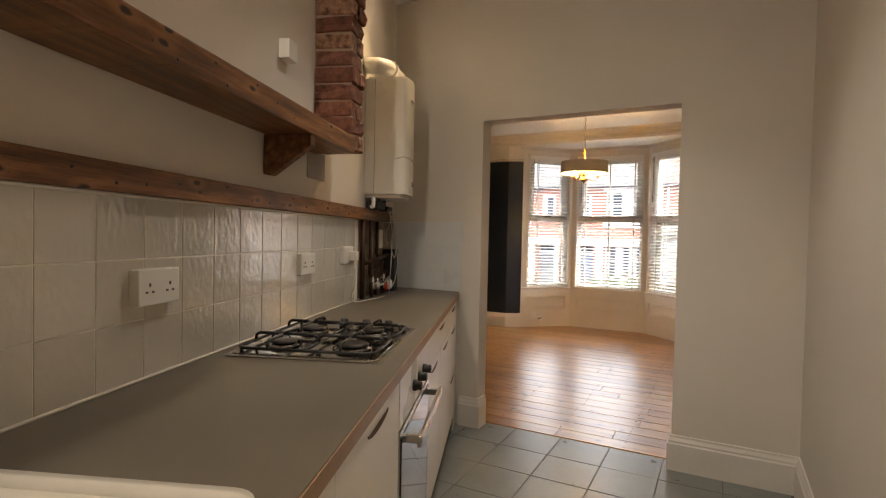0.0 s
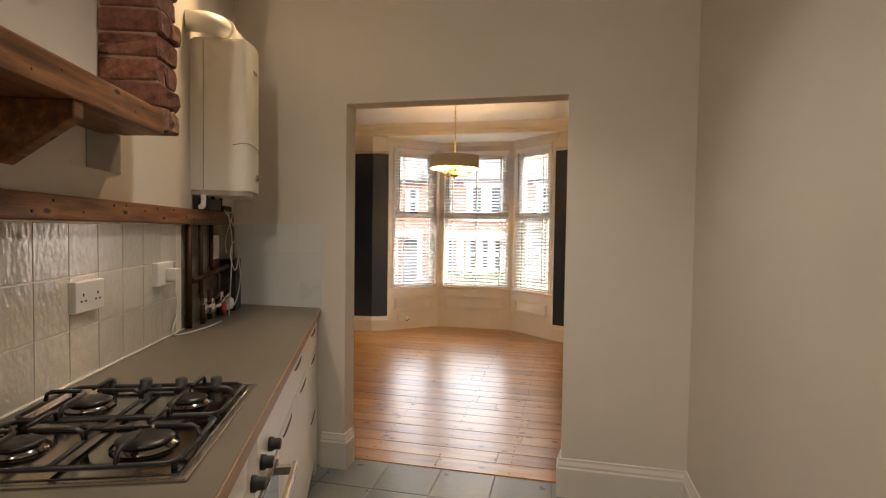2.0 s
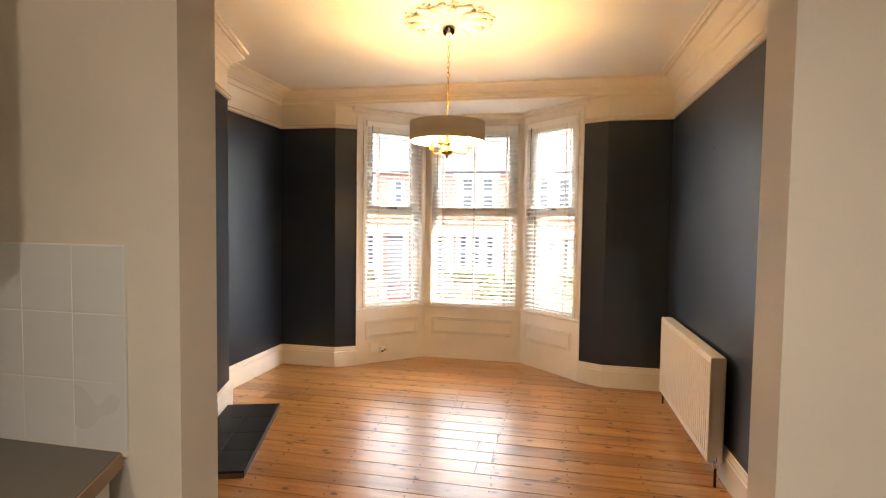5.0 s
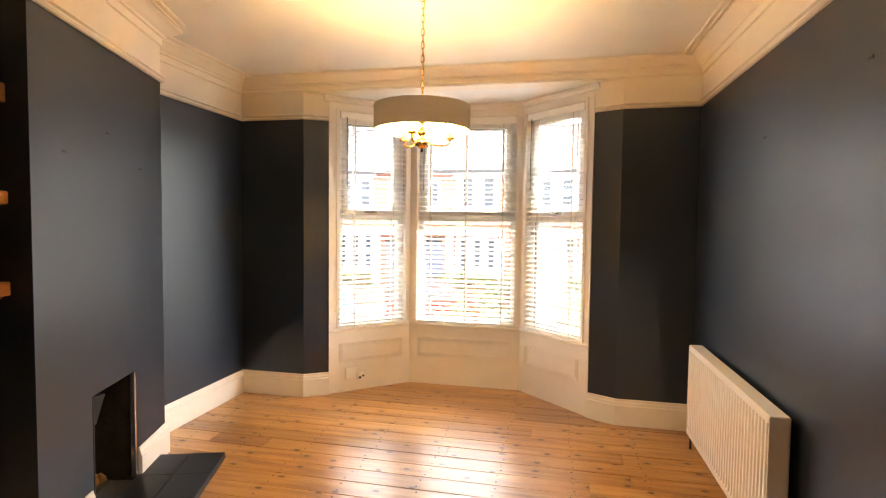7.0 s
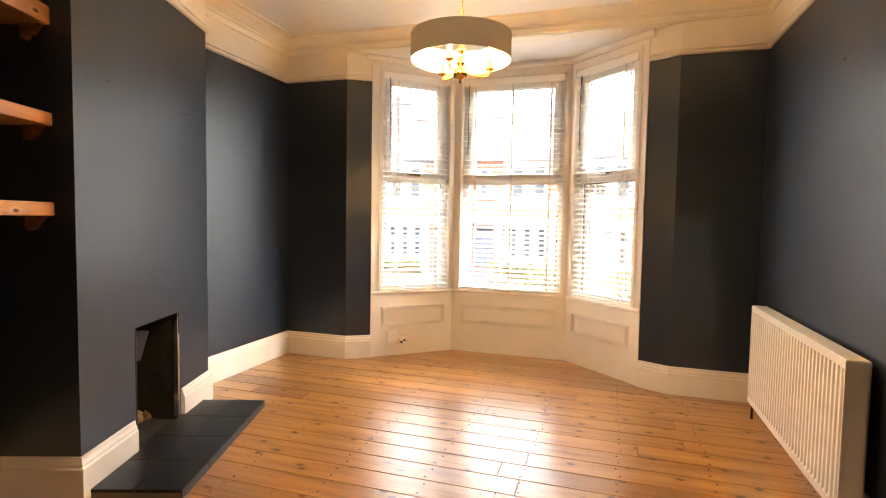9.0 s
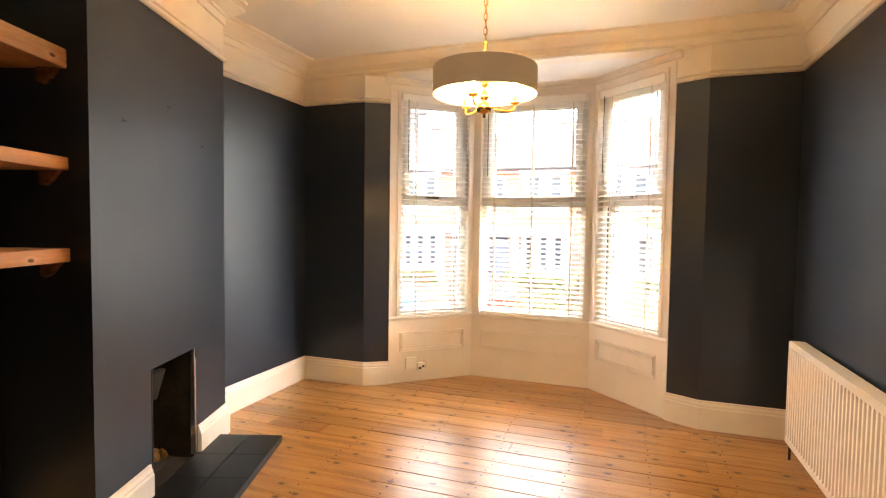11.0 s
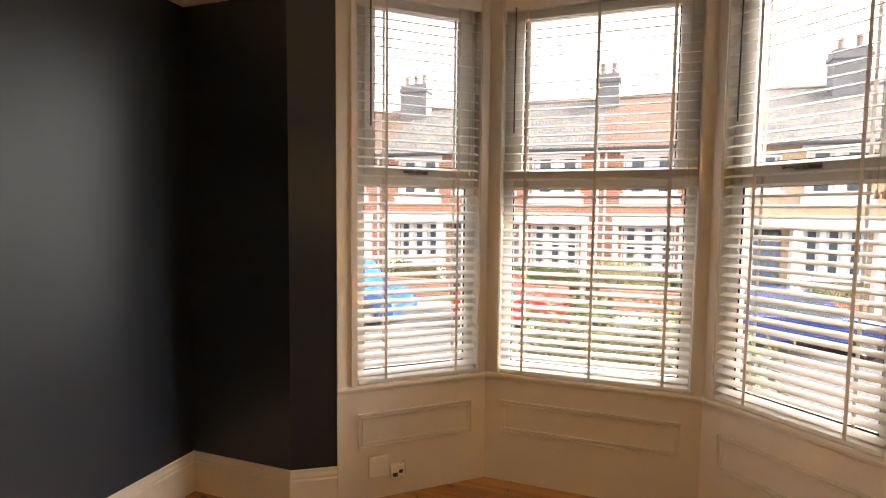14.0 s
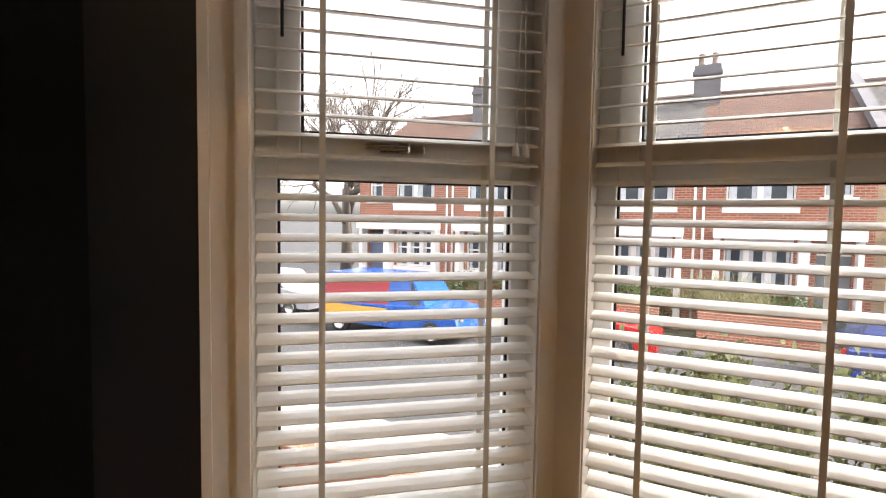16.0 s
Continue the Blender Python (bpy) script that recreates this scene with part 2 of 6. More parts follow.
OLDBRICK = brickwork("old_red_brick", [(0.16, 0.06, 0.035), (0.28, 0.11, 0.06), (0.2, 0.085, 0.055), (0.36, 0.2, 0.12), (0.22, 0.12, 0.075)])
FABRIC = surface("taupe_drum_fabric", (0.68, 0.62, 0.54), 0.9, vary=0.06, fine=400, relief=0.25)
LINING = surface("ivory_shade_lining", (0.74, 0.5, 0.17), 0.7, vary=0.03)
BULB = glow("lit_candle_bulb", (1.0, 0.68, 0.3), 12.0)
DOWNLIGHT = glow("lit_downlight", (1.0, 0.8, 0.58), 8.0)
OVENGLASS = surface("black_oven_glass", (0.015, 0.015, 0.016), 0.05, vary=0.05, relief=0, coat=0.6)
CABLE = surface("white_cable", (0.7, 0.68, 0.62), 0.5, vary=0.05)


def tile_glaze():
    m, n, l, p = nodes_of("rippled_cream_glaze")
    a = noise_of(n, l, coords(n, l, (1.0, 1.0, 0.6), shift=True), 58, 2, 0.4)
    oi = n.new("ShaderNodeObjectInfo")
    c = ramp(n, l, oi.outputs["Random"], [(0.0, (0.6, 0.56, 0.485)), (1.0, (0.67, 0.63, 0.55))])
    l.new(c, p.inputs["Base Color"])
    p.inputs["Roughness"].default_value = 0.05
    p.inputs["Specular IOR Level"].default_value = 0.95
    p.inputs["Coat Weight"].default_value, p.inputs["Coat Roughness"].default_value = 1.0, 0.03
    p.inputs["Coat IOR"].default_value = 2.1
    l.new(bump(n, l, a, p, 0.19, 0.01), p.inputs["Coat Normal"])
    return m


GLAZE = tile_glaze()
FLATGLAZE = surface("white_painted_tile", (0.7, 0.7, 0.69), 0.3, vary=0.04, fine=50, relief=0.05, shift=True)


# ---- building helpers ----
def axes(p, q, z=0.0):
    """A local frame with x from p to q in plan, and y to the left of it."""
    d = (Vector(q) - Vector(p)).normalized()
    m = Matrix(((d.x, -d.y, 0, p[0]), (d.y, d.x, 0, p[1]), (0, 0, 1, z), (0, 0, 0, 1)))
    return m


def bm_box(bm, x0, x1, y0, y1, z0, z1, mi=0, m=None, bevel=0.0):
    t = bmesh.new() if bevel else bm
    cs = [(x, y, z) for z in (z0, z1) for x, y in ((x0, y0), (x1, y0), (x1, y1), (x0, y1))]
    vs = [t.verts.new(m @ Vector(c) if m else c) for c in cs]
    for f in ((3, 2, 1, 0), (4, 5, 6, 7), (0, 1, 5, 4), (1, 2, 6, 5), (2, 3, 7, 6), (3, 0, 4, 7)):
        face = t.faces.new([vs[i] for i in f])
        face.material_index = mi
    if bevel:
        bmesh.ops.bevel(t, geom=t.edges[:], offset=bevel, segments=2, profile=0.6, affect="EDGES")
        add_bm(bm, t, mi)
        t.free()


def add_bm(bm, t, mi=None):
    t.verts.index_update()
    vs = [bm.verts.new(v.co) for v in t.verts]
    for f in t.faces:
        try:
            g = bm.faces.new([vs[v.index] for v in f.verts])
            g.material_index, g.smooth = (f.material_index if mi is None else mi), f.smooth
        except ValueError:
            pass


def box_bm(x0, x1, y0, y1, z0, z1, bevel=0.0, m=None):
    bm = bmesh.new()
    bm_box(bm, x0, x1, y0, y1, z0, z1, 0, m, bevel)
    return bm


def bm_tube(bm, pts, r, seg=8, closed=False, mi=0):
    """A round bar along points; r is a number or one for each point."""
    pts = [Vector(p) for p in pts]
    n = len(pts)
    rs = r if isinstance(r, (list, tuple)) else [r] * n
    rings, up = [], None
    for i, p in enumerate(pts):
        a = pts[(i + 1) % n] if closed or i < n - 1 else p
        b = pts[i - 1] if closed or i else p
        d = (a - b).normalized()
        if up is None:
            up = d.orthogonal().normalized()
        up = (up - up.dot(d) * d).normalized()
        side = d.cross(up)
        rings.append([bm.verts.new(p + rs[i] * (math.cos(k * math.tau / seg) * up + math.sin(k * math.tau / seg) * side)) for k in range(seg)])
    for i in range(n if closed else n - 1):
        a, b = rings[i], rings[(i + 1) % n]
        for k in range(seg):
            f = bm.faces.new((a[k], a[(k + 1) % seg], b[(k + 1) % seg], b[k]))
            f.smooth, f.material_index = True, mi
    if not closed:
        bm.faces.new(rings[0][::-1]).material_index = mi
        bm.faces.new(rings[-1]).material_index = mi
    return bm


def tube(pts, r, seg=8, closed=False):
    return bm_tube(bmesh.new(), pts, r, seg, closed)


def bm_lathe(bm, prof, seg=32, centre=(0, 0, 0), cap=True, arc=None):
    """A turned shape about z from (radius, height) pairs."""
    cx, cy, cz = centre
    rings = [[bm.verts.new((cx + r * math.cos(k * math.tau / seg), cy + r * math.sin(k * math.tau / seg), cz + z)) for k in range(seg)] for r, z in prof]
    for a, b in zip(rings, rings[1:]):
        for k in range(seg):
            bm.faces.new((a[k], a[(k + 1) % seg], b[(k + 1) % seg], b[k])).smooth = True
    if cap:
        bm.faces.new(rings[0][::-1])
        bm.faces.new(rings[-1])
    return bm


def lathe(prof, seg=32, centre=(0, 0, 0), cap=True):
    return bm_lathe(bmesh.new(), prof, seg, centre, cap)


def bm_prism(bm, poly, z0, z1, m=None, mi=0):
    lo = [bm.verts.new(m @ Vector((x, y, z0)) if m else (x, y, z0)) for x, y in poly]
    hi = [bm.verts.new(m @ Vector((x, y, z1)) if m else (x, y, z1)) for x, y in poly]
    k = len(poly)
    fs = [bm.faces.new(lo[::-1]), bm.faces.new(hi)] + [bm.faces.new((lo[i], lo[(i + 1) % k], hi[(i + 1) % k], hi[i])) for i in range(k)]
    for f in fs:
        f.material_index = mi
    return bm


def bm_sweep(bm, path, prof, closed=False):
    """A moulding along a plan path with mitred corners; prof holds (distance into the room on the right, height)."""
    pts = [Vector(p) for p in path]
    n = len(pts)
    rings = []
    for i, p in enumerate(pts):
        d1 = (p - pts[i - 1]).normalized() if i or closed else None
        d2 = (pts[(i + 1) % n] - p).normalized() if i < n - 1 or closed else None
        d1, d2 = d1 or d2, d2 or d1
        n1, n2 = Vector((d1.y, -d1.x)), Vector((d2.y, -d2.x))
        m = (n1 + n2).normalized()
        m = m / max(m.dot(n1), 0.25)
        rings.append([bm.verts.new((p.x + m.x * o, p.y + m.y * o, z)) for o, z in prof])
    k = len(prof)
    for i in range(n if closed else n - 1):
        a, b = rings[i], rings[(i + 1) % n]
        for j in range(k):
            bm.faces.new((a[j], a[(j + 1) % k], b[(j + 1) % k], b[j]))
    if not closed:
        bm.faces.new(rings[0])
        bm.faces.new(rings[-1][::-1])
    return bm


def mesh_of(name, bm, mats):
    me = bpy.data.meshes.new(name)
    bmesh.ops.recalc_face_normals(bm, faces=bm.faces[:])
    bm.to_mesh(me)
    bm.free()
    for m in mats if isinstance(mats, (list, tuple)) else [mats]:
        me.materials.append(m)
    return me


def part(name, bm, material, parent, label="", m=None):
    """Links a bmesh as one mesh under a thing or a part."""
    ob = new(name, mesh_of(name, bm, material))
    ob.parent = parent
    if m:
        ob.matrix_basis = m
    return tagged(ob, label)


def thing(name, label, category, m=None, group="", kind=""):
    ob = new(name)
    ob.empty_display_size = 0.1
    if m:
        ob.matrix_basis = m
    return tagged(ob, label, category, group, kind)


def solid(name, bm, material, label, category, m=None, group="", kind=""):
    ob = new(name, mesh_of(name, bm, material))
    if m:
        ob.matrix_basis = m
    return tagged(ob, label, category, group, kind)


def fitting(name, bm, material, label, category="", m=None):
    return solid(name, bm, material, label, category or name.split("_")[0], m, kind="structure")


def piece(name, mesh, parent, m):
    ob = new(name, mesh)
    ob.parent = parent
    ob.matrix_basis = m
    return ob

# ---- plan ----
CEILING, RAIL, BAYTOP, SILL, HEAD = 2.72, 2.365, 2.585, 0.575, 2.465
HIGH = 2.95  # the kitchen's ceiling
DOOR_L, DOOR_R, DOOR_TOP, DOOR_Y0, DOOR_Y1 = -0.645, 0.557, 2.055, 3.275, 3.405
RIGHT_X = 1.16
KD = Vector((-0.3298, 0.9441))  # along the kitchen's splayed wall
KN = Vector((0.9441, 0.3298))  # from it into the room
K0 = Vector((-0.40, 0.548))
K_END = K0 + KD * 2.888
K_NEAR = K0 - KD * 2.4
BACK_Y = K_NEAR.y
BREAST_FAR = Vector((-2.285, 5.875))
BREAST_NEAR = BREAST_FAR + Vector((0.326, -0.945)) * 1.25
ALC_FAR = Vector((-2.237, 4.57))
ALC_NEAR = Vector((-1.835, 3.405))
LEFT_X, WIN_Y = -2.515, 7.095
SPLAY_L, BAY = Vector((-1.935, WIN_Y)), [Vector((-1.757, 7.208)), Vector((-1.174, 7.724)), Vector((-0.14, 7.724)), Vector((0.43, 7.194))]
SPLAY_R = Vector((0.625, WIN_Y))


# ---- walls, floors, ceilings ----
def wall(name, p, q, label, mats=(NAVY, FRIEZE), split=RAIL + 0.02, z0=-0.02, z1=CEILING, thick=0.12, ext=(0.0, 0.0)):
    """A wall with its face from p to q and its body to the left; the paint changes at the picture rail."""
    m, w = axes(p, q), (Vector(q) - Vector(p)).length
    bm = bmesh.new()
    zs = [z0, split, z1] if split else [z0, z1]
    for i in range(len(zs) - 1):
        bm_box(bm, -ext[0], w + ext[1], 0, thick, zs[i], zs[i + 1], i)
    return fitting(name, bm, list(mats), label, "wall", m)


wall("wall_kitchen_left", K_NEAR, K_END, "cream painted kitchen wall with a tiled splashback", (CREAM,), None, z1=HIGH, thick=0.15)
wall("wall_kitchen_back", (RIGHT_X, BACK_Y), (K_NEAR.x, BACK_Y), "plain cream painted kitchen end wall", (CREAM,), None, z1=HIGH, ext=(0.12, 0.12))
wall("wall_kitchen_right", (RIGHT_X, DOOR_Y0), (RIGHT_X, BACK_Y), "smooth cream painted kitchen side wall", (CREAM,), None, z1=HIGH, ext=(-0.001, 0))
wall("wall_right", (RIGHT_X, WIN_Y + 0.12), (RIGHT_X, DOOR_Y0), "dark blue painted wall with cream frieze above picture rail")
wall("wall_alcove", ALC_NEAR, ALC_FAR, "dark blue painted alcove back wall", ext=(0.1, 0.1))
wall("wall_breast_near", ALC_FAR, BREAST_NEAR, "dark blue chimney breast side", ext=(0, 0))
wall("wall_breast_far", BREAST_FAR, (LEFT_X, 5.796), "dark blue chimney breast return", ext=(0, 0))
wall("wall_left", (LEFT_X, 5.76), (LEFT_X, WIN_Y), "dark blue painted side wall with cream frieze", ext=(0, 0.12))
wall("wall_window_left", (LEFT_X, WIN_Y), SPLAY_L, "dark blue painted wall beside the bay window", ext=(0, 0))
wall("wall_window_right", SPLAY_R, (RIGHT_X, WIN_Y), "dark blue painted wall beside the bay window", ext=(0, 0))
wall("wall_splay_left", SPLAY_L, BAY[0], "narrow dark blue splayed return to the bay", z1=BAYTOP + 0.1, ext=(0, 0))
wall("wall_splay_right", BAY[3], SPLAY_R, "narrow dark blue splayed return to the bay", z1=BAYTOP + 0.1, ext=(0, 0))
bm = box_bm(SPLAY_L.x, SPLAY_R.x, WIN_Y, WIN_Y + 0.14, BAYTOP, CEILING)
fitting("wall_bay_header", bm, FRIEZE, "cream painted beam across the bay opening", "wall")

# the chimney breast's face, with the fireplace opening
BR = axes(BREAST_NEAR, BREAST_FAR)
FIRE0, FIRE1, FIRE_Z0, FIRE_Z1 = 0.415, 0.835, 0.045, 0.652
bm = bmesh.new()
xs, zs = (0.0, FIRE0, FIRE1, 1.25), (-0.02, 0.03, FIRE_Z1, RAIL + 0.02, CEILING)
for i in range(3):
    for j in range(4):
        if (i, j) != (1, 1):
            bm_box(bm, xs[i], xs[i + 1], 0, 0.12, zs[j], zs[j + 1], 1 if j == 3 else 0)
bmesh.ops.remove_doubles(bm, verts=bm.verts[:], dist=1e-5)
inner = [f for f in bm.faces if 0.05 < f.calc_center_median().y < 0.07 and not any(abs(f.calc_center_median().x - x) < 1e-4 for x in (0.0, 1.25)) and not any(abs(f.calc_center_median().z - z) < 1e-4 for z in (-0.02, CEILING))]
hole = [f for f in inner if FIRE0 - 1e-3 < f.calc_center_median().x < FIRE1 + 1e-3 and 0.029 < f.calc_center_median().z < FIRE_Z1 + 1e-3]
bmesh.ops.delete(bm, geom=[f for f in inner if f not in hole], context="FACES_ONLY")
for f in bm.faces:
    c = f.calc_center_median()
    if FIRE0 - 0.001 < c.x < FIRE1 + 0.001 and 0.005 < c.y < 0.115 and c.z < FIRE_Z1 + 0.001:
        f.material_index = 2
fitting("wall_chimney_breast", bm, [NAVY, FRIEZE, SOOT], "slate blue chimney breast with an open fireplace", "wall", BR)
bm = bmesh.new()
bm_box(bm, FIRE0 - 0.05, FIRE0 - 0.002, 0.121, 0.44, 0.0, 0.75)
bm_box(bm, FIRE1 + 0.002, FIRE1 + 0.05, 0.121, 0.44, 0.0, 0.75)
bm_box(bm, FIRE0 - 0.05, FIRE1 + 0.05, 0.441, 0.5, 0.0, 0.75)
bm_box(bm, FIRE0 - 0.05, FIRE1 + 0.05, 0.121, 0.5, 0.751, 0.8)
bm_box(bm, FIRE0 - 0.05, FIRE1 + 0.05, 0.121, 0.5, -0.02, 0.035)
fitting("fireplace_lining", bm, SOOT, "soot-blackened inside of the fireplace", "fireplace", BR)

# the wall between kitchen and front room
bm = bmesh.new()
for x0, x1, z0, z1 in ((-1.95, DOOR_L, -0.02, HIGH), (DOOR_R, RIGHT_X, -0.02, HIGH), (DOOR_L, DOOR_R, DOOR_TOP, HIGH)):
    bm_box(bm, x0, x1, DOOR_Y0, DOOR_Y1, z0, z1)
for f in bm.faces:
    c = f.calc_center_median()
    if c.y > DOOR_Y1 - 0.001:
        f.material_index = 1
fitting("wall_doorway", bm, [CREAM, NAVY], "cream plastered wall with a wide square doorway", "wall")


def ceiling(name, poly, z, label):
    bm = bmesh.new()
    bm_prism(bm, poly, z, z + 0.1)
    fitting(name, bm, CEIL, label, "ceiling")


ceiling("ceiling_kitchen", [(-1.6, BACK_Y - 0.2), (1.4, BACK_Y - 0.2), (1.4, DOOR_Y0 + 0.06), (-1.6, DOOR_Y0 + 0.06)], HIGH, "plain pale kitchen ceiling")
ceiling("ceiling_front_room", [(-2.8, DOOR_Y0 + 0.061), (1.4, DOOR_Y0 + 0.061), (1.4, WIN_Y + 0.14), (-2.8, WIN_Y + 0.14)], CEILING, "white front room ceiling with a plaster rose")
ceiling("ceiling_bay", [(-2.0, WIN_Y + 0.141), (0.7, WIN_Y + 0.141), (0.5, 7.5), (-0.05, 7.96), (-1.26, 7.96), (-1.85, 7.45)], BAYTOP, "white flat ceiling of the bay")
bm = bmesh.new()
bm_prism(bm, [(-2.9, DOOR_Y0 + 0.14), (1.3, DOOR_Y0 + 0.14), (1.3, 7.2), (0.55, 7.2), (-0.08, 7.82), (-1.23, 7.82), (-1.88, 7.2), (-2.9, 7.2)], -0.2, -0.024)
floor_front = fitting("floor", bm, GAP, "varnished pine floorboards with worn knots", "floor")
bm = box_bm(-1.7, 1.3, BACK_Y - 0.15, DOOR_Y0 + 0.138, -0.2, -0.006)
floor_kitchen = fitting("floor_kitchen", bm, GROUT, "blue-grey square floor tiles with dark grout", "floor")

# ---- mouldings ----
SKIRT = [(0, 0), (0.022, 0), (0.022, 0.148), (0.016, 0.156), (0.016, 0.166), (0.009, 0.182), (0.007, 0.195), (0, 0.197)]
RAILP = [(0, RAIL), (0.014, RAIL + 0.002), (0.022, RAIL + 0.012), (0.014, RAIL + 0.018), (0.014, RAIL + 0.026), (0.026, RAIL + 0.034), (0.022, RAIL + 0.044), (0, RAIL + 0.046)]
CORN = [(0, 2.59), (0.012, 2.592), (0.014, 2.606), (0.01, 2.612), (0.014, 2.635), (0.026, 2.64), (0.03, 2.652), (0.05, 2.664), (0.085, 2.69), (0.1, 2.7), (0.105, 2.7195), (0, 2.7195)]
STRIP = [(0.17, 2.7195), (0.17, 2.706), (0.18, 2.702), (0.19, 2.709), (0.205, 2.709), (0.214, 2.702), (0.222, 2.708), (0.222, 2.7195)]
bra, brb = BREAST_NEAR, BREAST_FAR
fu = (brb - bra).normalized()
left_run = [ALC_NEAR, ALC_FAR, bra]
base_runs = [[*left_run, bra + fu * 0.39], [bra + fu * 0.875, brb, (LEFT_X, 5.796), (LEFT_X, WIN_Y), SPLAY_L, BAY[0]], [BAY[3], SPLAY_R, (RIGHT_X, WIN_Y), (RIGHT_X, DOOR_Y1), (DOOR_R, DOOR_Y1)], [(DOOR_L, DOOR_Y1), ALC_NEAR]]
for run in base_runs:
    fitting("baseboard", bm_sweep(bmesh.new(), run, SKIRT), TRIM, "tall white painted moulded baseboard", "baseboard")
for run in ([(RIGHT_X, DOOR_Y0), (RIGHT_X, BACK_Y)], [(K_END.x + 0.57, DOOR_Y0), (DOOR_L, DOOR_Y0), (DOOR_L, DOOR_Y0 + 0.1)], [(DOOR_R, DOOR_Y0 + 0.1), (DOOR_R, DOOR_Y0), (RIGHT_X, DOOR_Y0)]):
    fitting("baseboard", bm_sweep(bmesh.new(), run, SKIRT), TRIM, "tall white painted moulded kitchen baseboard", "baseboard")
room = [(DOOR_L, DOOR_Y1), ALC_NEAR, ALC_FAR, bra, brb, (LEFT_X, 5.796), (LEFT_X, WIN_Y), SPLAY_L, BAY[0]]
room_r = [BAY[3], SPLAY_R, (RIGHT_X, WIN_Y), (RIGHT_X, DOOR_Y1), (DOOR_R, DOOR_Y1)]
for run in (room, room_r):
    fitting("trim_picture_rail", bm_sweep(bmesh.new(), run, RAILP), FRIEZE, "cream moulded picture rail", "picture rail")
around = [(RIGHT_X, DOOR_Y1), ALC_NEAR, ALC_FAR, bra, brb, (LEFT_X, 5.796), (LEFT_X, WIN_Y), (RIGHT_X, WIN_Y)]
fitting("trim_cornice", bm_sweep(bmesh.new(), around, CORN, True), FRIEZE, "cream stepped plaster cornice", "cornice")
for run in ([(LEFT_X, 5.9), (LEFT_X, WIN_Y)], [(RIGHT_X, WIN_Y), (RIGHT_X, DOOR_Y1)], [bra, brb - fu * 0.02]):
    fitting("trim_ceiling_strip", bm_sweep(bmesh.new(), run, [(o - 0.06, z) for o, z in STRIP]), FRIEZE, "cream moulded strip on the ceiling edge", "moulding")

